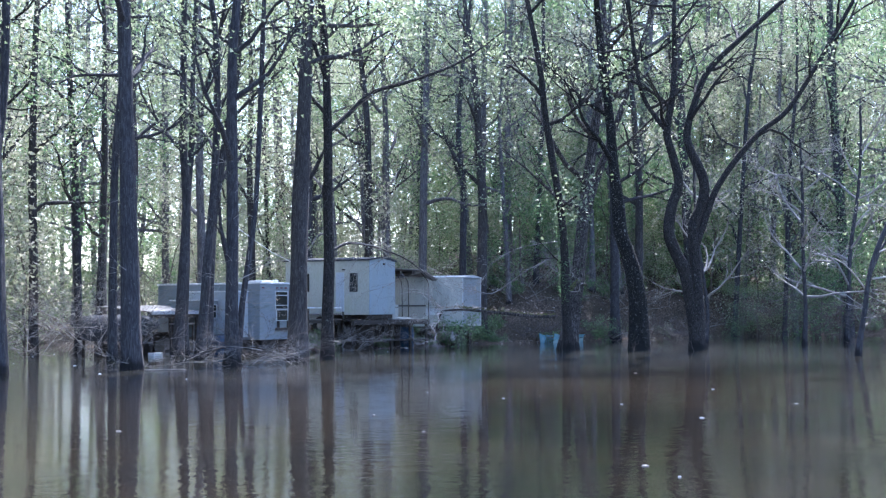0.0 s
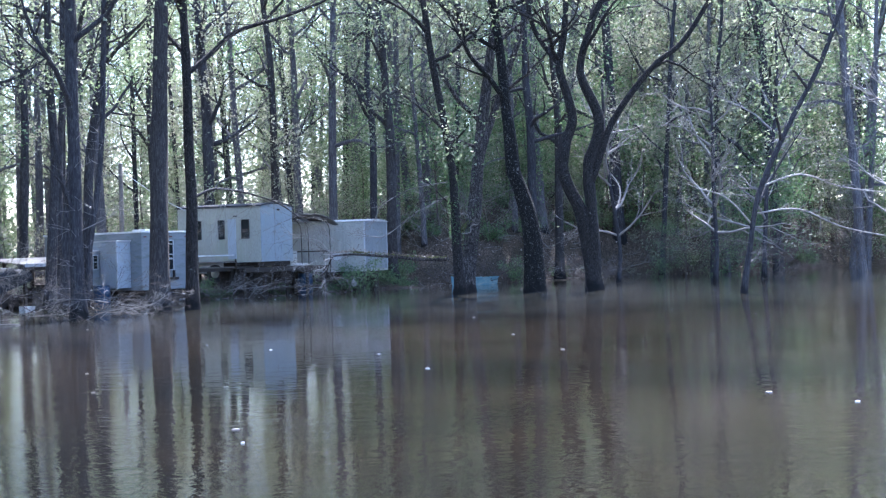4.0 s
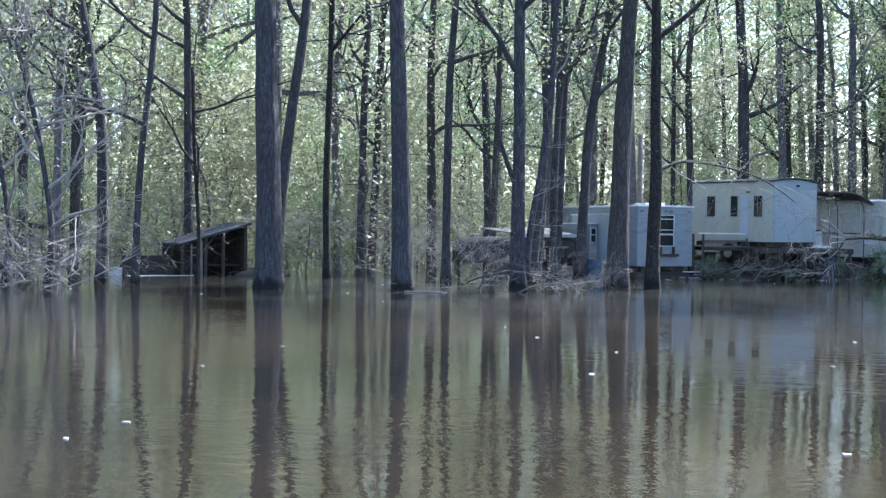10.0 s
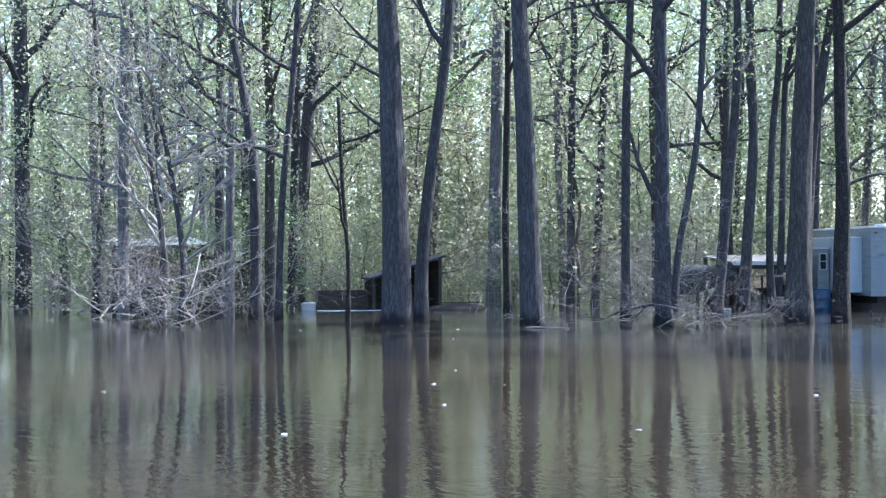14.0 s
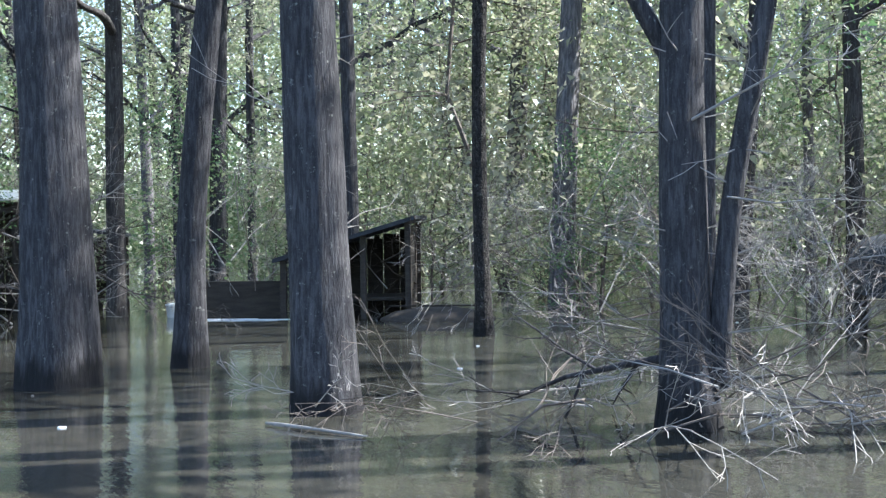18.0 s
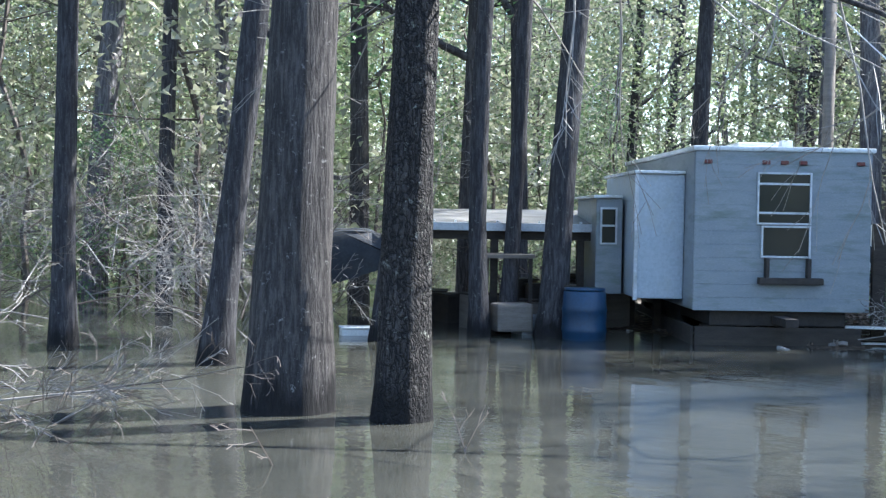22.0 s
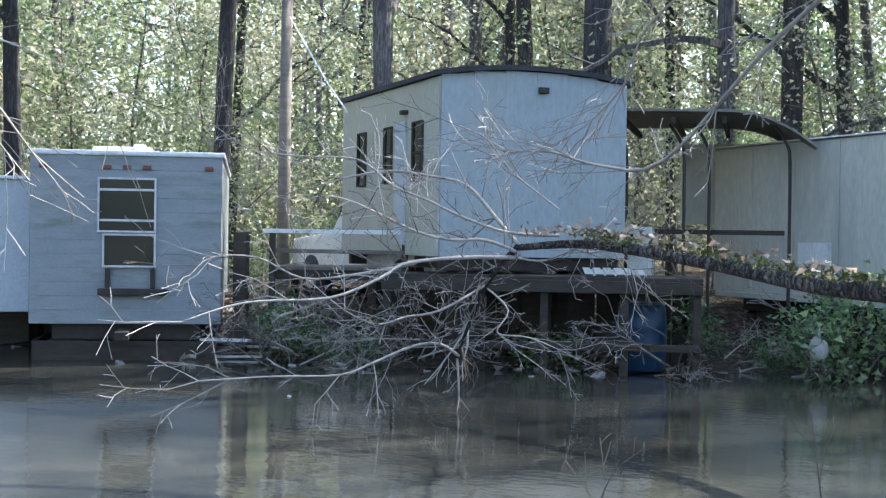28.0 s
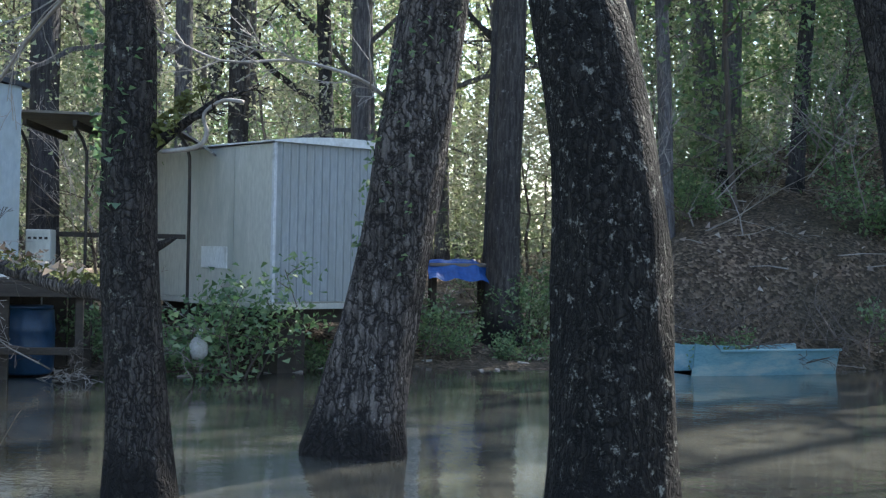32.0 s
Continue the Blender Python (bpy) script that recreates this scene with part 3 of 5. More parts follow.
def arched_sheet(x0, x1, y0, y1, height, thick=0.04, n=14):
    """A thin roof sheet over x0..x1, whose top follows height(u), u from 0 to 1."""
    g = Geo()
    ring = [(x0 + (x1 - x0) * k / n, height(k / n) - thick) for k in range(n, -1, -1)] + [(x0 + (x1 - x0) * k / n, height(k / n)) for k in range(n + 1)]
    m = len(ring)
    for y in (y0, y1):
        g.v += [Vector((x, y, z)) for x, z in ring]
    for k in range(n):
        g.f.append((k, k + 1, m - 2 - k, m - 1 - k))
        g.f.append((m + m - 1 - k, m + m - 2 - k, m + k + 1, m + k))
    for k in range(m):
        a, b = k, (k + 1) % m
        g.f.append((b, a, a + m, b + m))
    return g


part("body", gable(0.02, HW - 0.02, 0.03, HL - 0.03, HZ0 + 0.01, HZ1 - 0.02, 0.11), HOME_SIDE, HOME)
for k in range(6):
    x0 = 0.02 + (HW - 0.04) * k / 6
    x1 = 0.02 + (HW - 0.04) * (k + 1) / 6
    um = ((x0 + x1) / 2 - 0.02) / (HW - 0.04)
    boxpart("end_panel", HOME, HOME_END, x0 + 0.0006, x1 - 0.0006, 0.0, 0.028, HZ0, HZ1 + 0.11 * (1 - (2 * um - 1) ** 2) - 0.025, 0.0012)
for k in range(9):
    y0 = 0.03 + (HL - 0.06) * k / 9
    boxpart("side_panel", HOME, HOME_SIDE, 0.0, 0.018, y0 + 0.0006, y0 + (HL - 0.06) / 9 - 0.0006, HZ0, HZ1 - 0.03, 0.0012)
part("roof", arched_sheet(-0.06, HW + 0.06, -0.05, HL + 0.05, lambda u: HZ1 + 0.035 + 0.115 * (1 - (2 * u - 1) ** 2), 0.055), ROOF_DARK, HOME, "low arched dark metal roof")
boxpart("vent", HOME, STEEL_DARK, 1.22, 1.34, -0.06, -0.002, 3.20, 3.27, 0.01)
for y0, y1 in ((0.50, 0.80), (1.55, 1.80), (2.55, 2.85)):
    window(HOME, "y", 0.0, y0, y1, 2.18, 2.86, (2.5,), -1, STEEL_DARK, 0.015)
boxpart("door", HOME, SIDING_WHITE, -0.03, -0.002, 1.05, 1.40, 1.42, 2.90, 0.01, "pale narrow side door")
boxpart("lamp", HOME, STEEL_DARK, -0.08, -0.002, 1.0, 1.12, 2.98, 3.03, 0.01)
boxpart("skirt_beam", HOME, STEEL_DARK, 0.05, HW - 0.05, 0.1, 0.2, 1.14, 1.295, 0.01)
boxpart("skirt_beam", HOME, STEEL_DARK, 0.05, HW - 0.05, HL - 0.3, HL - 0.2, 1.14, 1.295, 0.01)
for x in (0.5, HW - 0.5):
    boxpart("floor_joist", HOME, STEEL_DARK, x - 0.06, x + 0.06, 0.22, HL - 0.32, 1.14, 1.29, 0.01)
    for y in (0.35, 1.8, 3.2):
        boxpart("pier", HOME, WOOD_DARK, x - 0.18, x + 0.18, y - 0.18, y + 0.18, -0.3, 1.138, 0.01)

# ---- box trailer with a ribbed end ----
BOX = thing("box_trailer", pose(4.55, 23.24, 0, 0, 0, 57.0), "old white box trailer with a ribbed end wall", "trailer")
BW, BL, BZ0, BZ1 = 2.3, 3.3, 0.86, 2.76
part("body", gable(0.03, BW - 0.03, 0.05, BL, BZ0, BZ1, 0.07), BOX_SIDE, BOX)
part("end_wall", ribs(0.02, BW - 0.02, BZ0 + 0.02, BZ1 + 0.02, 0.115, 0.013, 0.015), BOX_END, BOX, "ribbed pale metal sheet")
part("roof", gable(-0.03, BW + 0.03, -0.03, BL + 0.04, BZ1 + 0.012, BZ1 + 0.03, 0.085), WHITE_METAL, BOX, "bright metal roof edge")
boxpart("corner_post", BOX, FRAME_WHITE, -0.01, 0.03, -0.01, 0.04, BZ0, BZ1, 0.006)
boxpart("corner_post", BOX, FRAME_WHITE, BW - 0.03, BW + 0.01, -0.01, 0.04, BZ0, BZ1, 0.006)
boxpart("bottom_rail", BOX, BOX_SIDE, -0.012, BW + 0.012, -0.012, 0.05, BZ0 - 0.07, BZ0 - 0.002, 0.008)
boxpart("side_rail", BOX, BOX_SIDE, -0.012, 0.04, 0.052, BL, BZ0 - 0.07, BZ0 - 0.002, 0.008)
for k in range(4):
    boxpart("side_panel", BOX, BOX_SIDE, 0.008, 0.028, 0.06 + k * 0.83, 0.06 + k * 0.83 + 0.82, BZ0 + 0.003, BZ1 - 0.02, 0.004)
boxpart("patch", BOX, WHITE_METAL, -0.012, 0.006, 1.0, 1.6, 1.25, 1.52, 0.004, "pale patch plate")
boxpart("chassis", BOX, STEEL_DARK, 0.3, BW - 0.3, 0.2, BL - 0.2, BZ0 - 0.25, BZ0 - 0.072, 0.01)
for x, y in ((0.5, 0.5), (BW - 0.5, 0.5), (0.5, 2.6), (BW - 0.5, 2.6)):
    boxpart("pier", BOX, WOOD_DARK, x - 0.2, x + 0.2, y - 0.2, y + 0.2, -0.3, BZ0 - 0.255, 0.01)

# ---- trees that stand in the flood ----
tree("tall_tree", -11.6, 5.8, 38, [([(0, 0), (-0.02, 2), (-0.10, 5), (-0.2, 8)], 0.42)], 0.42, "tall straight grey-barked tree standing in the flood", BARK, 11, first=8, sides=30, flare=0.12)
tree("tall_tree", -12.2, 7.6, 38, [([(0, 0), (0.08, 2), (0.35, 4.5), (0.7, 7)], 0.19)], 0.19, "slim leaning tree close behind a thick trunk", BARK, 12, first=6)
tree("tall_tree", -8.25, 6.7, 38, [([(0, 0), (-0.08, 2), (-0.18, 5), (-0.3, 8)], 0.30)], 0.30, "grey tree with a drift log at its foot", BARK, 13, first=6.5, twigs=14, sides=30, flare=0.18)
tree("tall_tree", -5.6, 8.2, 35, [([(0, 0), (-0.03, 1.5), (-0.02, 4), (-0.05, 8)], 0.22), ([(0.22, 0.3), (0.32, 1.6), (0.55, 2.9), (0.8, 4.5), (0.95, 7)], 0.085)], 0.22, "twin-stemmed tree rising out of a heap of brush", BARK, 14, first=5.5, twigs=30, sides=30)
tree("tall_tree", -3.5, 11.15, 40, [([(0, 0), (0.05, 2), (0.15, 5), (0.3, 8)], 0.35)], 0.35, "thick tree with blotched pale bark and a dark wet foot", BARK_PALE, 15, first=8, sides=30, flare=0.22)
EBR = tree("tall_tree", -2.55, 11.45, 40, [([(0, 0), (0.02, 1.5), (0.06, 3.2), (0.02, 5), (-0.02, 8)], 0.22)], 0.22, "dark tree with one long low limb", BARK_DARK, 16, first=7.5, sides=30, flare=0.2)
tree("tall_tree", -6.9, 15.9, 40, [([(0, 0), (0.15, 2), (0.35, 5)], 0.19)], 0.19, "mid-sized grey tree in the flood", BARK, 17)
tree("slim_tree", -6.3, 12.7, 41, [([(0, 0), (0.12, 1.2), (0.3, 3), (0.6, 6)], 0.17)], 0.17, "slim tree leaning over the flood", BARK, 19)
tree("slim_tree", -8.9, 12.6, 41, [([(0, 0), (0, 2), (0.05, 6)], 0.15)], 0.15, "slim upright tree in the flood", BARK, 20)
tree("slim_tree", -6.6, 17.35, 43, [([(0, 0), (-0.05, 2), (0.05, 5)], 0.13)], 0.13, "slim tree at the water's edge", BARK, 21)
tree("slim_tree", -6.65, 18.0, 43, [([(0, 0), (0.1, 2), (0.2, 5)], 0.12)], 0.12, "slim tree at the water's edge", BARK, 22)
tree("slim_tree", -5.85, 17.95, 43, [([(0, 0), (0.1, 2), (0.3, 5)], 0.20)], 0.20, "grey tree beside a blue barrel", BARK, 23)
tree("slim_tree", -16.7, 6.2, 20, [([(0, 0), (0, 3), (-0.1, 4.6), (-0.5, 7)], 0.17)], 0.17, "slim grey tree in the flood", BARK, 24, first=3.5, limbs=9, twigs=10)
tree("slim_tree", -15.4, 5.7, 20, [([(0, 0), (0.1, 3), (0.4, 6)], 0.10)], 0.10, "thin tree in the flood", BARK, 25, first=3.5, limbs=8)
tree("slim_tree", -12.7, 12.5, 20, [([(0, 0), (-0.05, 3), (0.05, 7)], 0.12)], 0.12, "thin dark tree in the flood", BARK_DARK, 26)
tree("slim_tree", -14.4, 7.3, 43, [([(0, 0), (0.02, 1.5)], 0.06)], 0.06, "thin dead pole of a tree", BARK_DARK, 27, height=5, limbs=3, first=2.5, leaves=0)
tree("mossy_tree", 6.70, 16.25, 20, [([(0, 0), (-0.10, 1.6), (-0.14, 3.2), (-0.30, 5), (-0.9, 8)], 0.20)], 0.20, "dark mossy tree with a broken limb fallen from it", BARK_DARK, 31, first=5, sides=30)
tree("leaning_tree", 7.36, 18.3, 14, [([(0, 0), (0.28, 1.6), (0.5, 3.2), (0.72, 5), (1.2, 8)], 0.34), ([(0.5, 3.4), (0.9, 5.2), (1.8, 7.5)], 0.15)], 0.29, "leaning rough-barked tree in the flood", BARK_ROUGH, 32, first=5, leaves=900, sides=30)
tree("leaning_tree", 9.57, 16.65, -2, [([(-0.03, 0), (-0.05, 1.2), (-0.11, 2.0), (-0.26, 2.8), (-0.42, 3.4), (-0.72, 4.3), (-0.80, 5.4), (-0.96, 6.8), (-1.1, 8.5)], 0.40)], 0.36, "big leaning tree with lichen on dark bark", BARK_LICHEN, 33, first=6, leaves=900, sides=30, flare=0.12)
tree("twisted_tree", 11.45, 15.9, -14, [([(0, 0), (-0.10, 1.0), (-0.40, 2.75), (-0.78, 3.6), (-0.98, 4.3), (-0.86, 5.2), (-0.60, 6.0), (-0.80, 7.0), (-1.02, 7.9), (-0.82, 9.0), (-0.72, 10.3), (-0.7, 12.5)], 0.27), ([(0.0, 0.1), (0.04, 1.2), (-0.04, 2.9), (-0.08, 4.4), (0.26, 5.4), (0.28, 6.2), (-0.20, 7.3), (-0.28, 7.9), (0.0, 8.9), (0.5, 10.1), (1.6, 11.2), (3.4, 12.8)], 0.25), ([(0.0, 3.8), (0.40, 4.9), (0.75, 5.8), (1.5, 6.9), (2.4, 7.9), (3.3, 8.6), (4.2, 9.9), (5.2, 11.6), (6.2, 13.4)], 0.13), ([(-1.0, 7.9), (-1.45, 8.5), (-1.85, 9.2), (-2.1, 10.4)], 0.09)], 0.27, "twisted dark tree with two sinuous stems rising from one foot", BARK_DARK, 39, first=7.5, leaves=900, sides=24, flare=0.35)
tree("slim_tree", 13.9, 9.2, -8, [([(0, 0), (0.2, 1.2), (0.55, 3), (1.5, 5), (2.6, 7)], 0.09)], 0.09, "slim leaning tree with pale twigs", BARK, 34, first=2.0, limbs=10, twigs=12)
tree("bank_tree", 6.4, 27.3, 14, [([(0, 0), (0, 2), (0.05, 6)], 0.28)], 0.28, "stout grey tree on the bank", BARK_PALE, 35, z0=0.3)
tree("bank_tree", 5.9, 28.8, 14, [([(0, 0), (0, 2), (0.05, 6)], 0.2)], 0.2, "grey tree on the bank", BARK, 36, z0=0.8)

for k, (x, y, r0) in enumerate(((-5.6, 27.6, 0.24), (-1.2, 27.4, 0.30), (1.6, 28.6, 0.22), (4.2, 29.5, 0.24), (-8.6, 26.4, 0.2), (-3.4, 29.0, 0.18), (2.9, 31.0, 0.22), (13.4, 29.6, 0.26), (14.9, 30.4, 0.24), (7.4, 31.5, 0.2), (-10.4, 23.2, 0.18), (-11.8, 20.4, 0.2), (9.2, 33.0, 0.22), (-13.5, 17.5, 0.16), (-9.6, 20.6, 0.15), (-15.5, 20.5, 0.17), (-18.5, 14.5, 0.17), (-20.5, 10.8, 0.2), (-19.0, 7.5, 0.15), (-22.5, 14.0, 0.2))):
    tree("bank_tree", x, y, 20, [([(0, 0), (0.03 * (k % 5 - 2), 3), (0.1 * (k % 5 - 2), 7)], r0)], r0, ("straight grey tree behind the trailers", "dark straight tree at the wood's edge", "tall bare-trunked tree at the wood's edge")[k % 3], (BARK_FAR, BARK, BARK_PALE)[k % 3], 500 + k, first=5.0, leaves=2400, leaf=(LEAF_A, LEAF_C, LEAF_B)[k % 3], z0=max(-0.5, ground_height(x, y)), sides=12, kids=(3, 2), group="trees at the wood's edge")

for k, (x, y, h) in enumerate(((-18.6, 4.6, 7.5), (-21.6, 7.2, 8.5), (-25.5, 8.0, 9.0), (-16.4, 3.2, 6.0), (18.2, 20.6, 7.5), (21.5, 23.0, 8.5), (15.2, 23.5, 7.0), (24.5, 17.5, 8.0))):
    tree("bare_tree", x, y, 15, [([(0, 0), (0.1, 1.5), (0.3 * (k % 3 - 1), 4)], 0.10 + 0.01 * (k % 3))], 0.1, "crooked leafless tree full of fine grey twigs", BARK, 560 + k, height=h, limbs=12, first=1.6, leaves=120, leaf=LEAF_C, kids=(5, 4, 2), reach=0.9, limb_mat=TWIG, sides=9)

# ---- the wood behind ----
rnd = random.Random(5)
BUILT = [(-2, 21, 5.0), (-4, 23.5, 4.0), (0, 22.5, 4.2), (5, 25, 4.2), (2.5, 24, 3.0), (-9, 24, 5)]


def open_spot(x, y):
    if any(math.hypot(x - a, y - b) < r for a, b, r in BUILT):
        return False
    s = shore_distance(x, y)
    if s > 2.5:
        return True
    return (x < -13 and y > 18 and s < 0) or (x < -21 and y > 4) or (x > 19 and y > 24) 


models = []
for k in range(6):
    r = random.Random(100 + k)
    lean = r.uniform(-0.5, 0.5)
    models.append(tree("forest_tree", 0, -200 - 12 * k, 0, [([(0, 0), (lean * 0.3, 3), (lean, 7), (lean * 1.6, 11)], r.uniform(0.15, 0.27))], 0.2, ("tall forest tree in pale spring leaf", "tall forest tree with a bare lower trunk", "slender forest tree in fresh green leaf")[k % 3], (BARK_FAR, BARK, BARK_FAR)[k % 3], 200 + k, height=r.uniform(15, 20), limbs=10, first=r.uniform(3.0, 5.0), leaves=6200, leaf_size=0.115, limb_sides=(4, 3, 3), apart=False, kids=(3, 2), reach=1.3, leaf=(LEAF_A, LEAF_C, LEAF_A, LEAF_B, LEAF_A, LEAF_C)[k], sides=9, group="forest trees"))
spots = []
tries = 0
while len(spots) < 185 and tries < 9000:
    tries += 1
    x, y = (rnd.gauss(2, 30), rnd.uniform(4, 72)) if len(spots) > 64 else (rnd.uniform(7, 30) if len(spots) % 2 else rnd.uniform(14, 60), rnd.uniform(30, 64))
    if -32 < x < -15 and 19 < y < 36 and tries % 3:
        continue
    if open_spot(x, y) and all(math.hypot(x - a, y - b) > 2.3 for a, b in spots):
        spots.append((x, y))
for i, (x, y) in enumerate(spots):
    m = pose(x, y, max(-0.9, ground_height(x, y) - 0.1), rnd.gauss(0, 2), rnd.gauss(0, 2), rnd.uniform(0, 360)) @ Matrix.Scale(rnd.uniform(0.8, 1.25), 4)
    if i < len(models):
        models[i].matrix_world = m
    else:
        copy_thing(models[3 if x > 12 and i * 7 % 10 < 4 else i % len(models)], m)


def sapling(k):
    r = random.Random(300 + k)
    h = r.uniform(3.0, 5.5)
    t = thing("sapling", pose(0, 0, 0), ("slender sapling in fresh yellow-green leaf", "leafy green understory sapling", "pale budding sapling in the understory")[k % 3], "sapling", "understory saplings")
    g, tips = Geo(), []
    pts = [Vector((0, 0, -0.4))]
    while pts[-1].z < h:
        pts.append(pts[-1] + Vector((r.gauss(0, 0.08), r.gauss(0, 0.08), 0.5)))
    g.tube(pts, [0.035 * (1 - 0.8 * i / len(pts)) for i in range(len(pts))], 5, cap=False)
    for p in pts[2:]:
        for _ in range(2):
            a = r.uniform(0, 6.28)
            grow(g, r, p, (math.cos(a), math.sin(a), r.uniform(-0.1, 0.5)), r.uniform(0.7, 1.6), 0.012, 1, tips, kids=(0, 2), up=0.02, sides=(4, 3, 3))
    part("stem", g, TWIG_DARK, t)
    c = Geo()
    leaves_at(c, r, tips, 3600, 0.088, 0.30)
    part("foliage", c, (LEAF_A, LEAF_B, LEAF_C)[k % 3], t)
    return t


young = [sapling(k) for k in range(6)]
used = []
tries = 0
while len(used) < 225 and tries < 9000:
    tries += 1
    x, y = (rnd.uniform(-45, 45), rnd.uniform(4, 58)) if len(used) > 34 else (rnd.uniform(6, 28), rnd.uniform(34, 60))
    if open_spot(x, y) and all(math.hypot(x - a, y - b) > 1.3 for a, b in used):
        used.append((x, y))
for i, (x, y) in enumerate(used):
    m = pose(x, y, max(-0.3, ground_height(x, y) - 0.05), 0, 0, rnd.uniform(0, 360)) @ Matrix.Scale(rnd.uniform(0.7, 1.5), 4)
    if i < len(young):
        young[i].matrix_world = m
    else:
        copy_thing(young[(1, 4)[i % 2] if x > 12 and i * 7 % 10 < 4 else i % len(young)], m)

# thicker young growth on the rising bank and in the sunlit flooded wood
rw = random.Random(61)
thick = []
tries = 0
while len(thick) < 66 and tries < 6000:
    tries += 1
    if len(thick) < 34:
        x, y = rw.uniform(14, 46), rw.uniform(30, 52)
        good = shore_distance(x, y) > 1.2 and not any(math.hypot(x - a, y - b) < c for a, b, c in BUILT)
    else:
        x, y = rw.uniform(-34, -12), rw.uniform(17, 42)
        good = math.hypot(x + 17, y - 14) > 4.5
    if good and all(math.hypot(x - a, y - b) > 1.5 for a, b in thick):
        thick.append((x, y))
for i, (x, y) in enumerate(thick):
    copy_thing(young[(1, 3, 4, 2)[i % 4] if x > 0 else (0, 3, 0, 2)[i % 4]], pose(x, y, max(-0.3, ground_height(x, y) - 0.05), 0, 0, rw.uniform(0, 360)) @ Matrix.Scale(rw.uniform(1.1, 1.9), 4))
tall = []
tries = 0
while len(tall) < 16 and tries < 4000:
    tries += 1
    x, y = rw.uniform(24, 56), rw.uniform(36, 66)
    if shore_distance(x, y) > 2.5 and all(math.hypot(x - a, y - b) > 2.0 for a, b in tall + spots):
        tall.append((x, y))
for i, (x, y) in enumerate(tall):
    copy_thing(models[(3, 1, 3, 5)[i % 4]], pose(x, y, ground_height(x, y) - 0.1, rw.gauss(0, 2.5), rw.gauss(0, 2.5), rw.uniform(0, 360)) @ Matrix.Scale(rw.uniform(0.75, 1.2), 4))

# more trunks standing in the flood beyond the shed
stand = []
tries = 0
while len(stand) < 26 and tries < 3000:
    tries += 1
    x, y = rw.uniform(-52, -25), rw.uniform(6, 40)
    if all(math.hypot(x - a, y - b) > 2.2 for a, b in stand + spots):
        stand.append((x, y))
for i, (x, y) in enumerate(stand):
    copy_thing(models[(0, 1, 4, 5)[i % 4]], pose(x, y, max(-0.9, ground_height(x, y) - 0.1), rw.gauss(0, 2.5), rw.gauss(0, 2.5), rw.uniform(0, 360)) @ Matrix.Scale(rw.uniform(0.8, 1.2), 4))

# far woods close the distance all round
fw, fl = Geo(), Geo()
for k in range(420):
    a = rnd.uniform(-math.pi, math.pi)
    d = rnd.uniform(62, 95)
    x, y = 4 + math.cos(a) * d, 12 + math.sin(a) * d
    ahead = y > 30 or (x < -25 and y > 5) or (x > 30 and y > 15)
    h = rnd.uniform(23, 33) if ahead else rnd.uniform(16, 25)
    if shore_distance(x, y) < 0 and y < -40:
        d = d * 0.8
    fw.tube([(x, y, -1), (x + rnd.gauss(0, 0.3), y, h * 0.5), (x + rnd.gauss(0, 0.6), y, h)], [0.25, 0.18, 0.05], 5, cap=False)
    for _ in range(2700 if ahead else 150):
        z = h * (0.12 + 0.9 * rnd.random() ** 0.8) if rnd.random() < 0.68 else rnd.uniform(-0.2, 4.5)
        w = 2.6 if z > 5 else 3.4
        fl.leaf(Vector((x + rnd.gauss(0, w), y + rnd.gauss(0, w), z)), rnd.uniform(0.34, 0.60) if ahead else rnd.uniform(0.6, 1.1), rnd)
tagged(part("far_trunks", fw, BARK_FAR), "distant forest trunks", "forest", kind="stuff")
tagged(part("far_foliage", fl, LEAF_A), "distant spring foliage", "forest", kind="stuff")

LITTER_LEAF = leaf_material("dead_leaves", (0.10, 0.07, 0.05), (0.28, 0.22, 0.17), (0.55, 0.48, 0.42))
EXTRA_SHRUBS = []

# ---- bare brush and fallen wood ----
def brush(name, x, y, z, count, reach, height, label, seed, mat=TWIG, thick=0.012, flat=0.5, heading=None, category="brush", deep=3, fan=math.pi):
    """A heap or shrub of bare branches, each branch with its twigs a part."""
    r = random.Random(seed)
    t = thing(name, pose(x, y, z), label, category)
    for k in range(count):
        a = r.uniform(-fan, fan) + (heading or 0)
        d = (math.cos(a), math.sin(a), r.uniform(0.05, 1.0) * flat)
        o = (r.gauss(0, reach * 0.18), r.gauss(0, reach * 0.18), r.uniform(-0.15, height * 0.5))
        g = Geo()
        grow(g, r, o, d, reach * r.uniform(0.5, 1.1), thick * r.uniform(0.5, 1.1), 0, [], up=-0.02, bend=0.3, sides=(5, 4, 3, 3), kids=(5, 3, 2)[:deep], spread=0.7, ratio=0.5, minr=0.0028)
        part("branch", g, TWIG_DARK if (k % 3 != 0 if name == "brush_pile" else k % 3 == 0) else mat, t)
    return t


brush("brush_pile", -5.0, 8.1, 0.05, 24, 1.7, 1.1, "tangled heap of bare sunlit twigs round a tree foot", 41, flat=0.5, thick=0.010)
brush("brush_pile", -4.3, 8.7, 0.0, 13, 1.7, 0.6, "tangled heap of bare twigs lying in the water", 42, flat=0.45, thick=0.009)
brush("brush_pile", -5.2, 8.5, 0.1, 9, 1.3, 1.4, "fine bare twigs standing up round a tree foot", 44, flat=1.0, thick=0.008)
brush("brush_pile", -8.0, 6.6, 0.0, 9, 0.9, 0.5, "thin twigs caught at a tree foot", 46, flat=0.3, thick=0.007)
brush("brush_pile", -6.5, 7.6, 0.0, 8, 1.7, 0.5, "low bare branches reaching over the water", 43, flat=0.25)
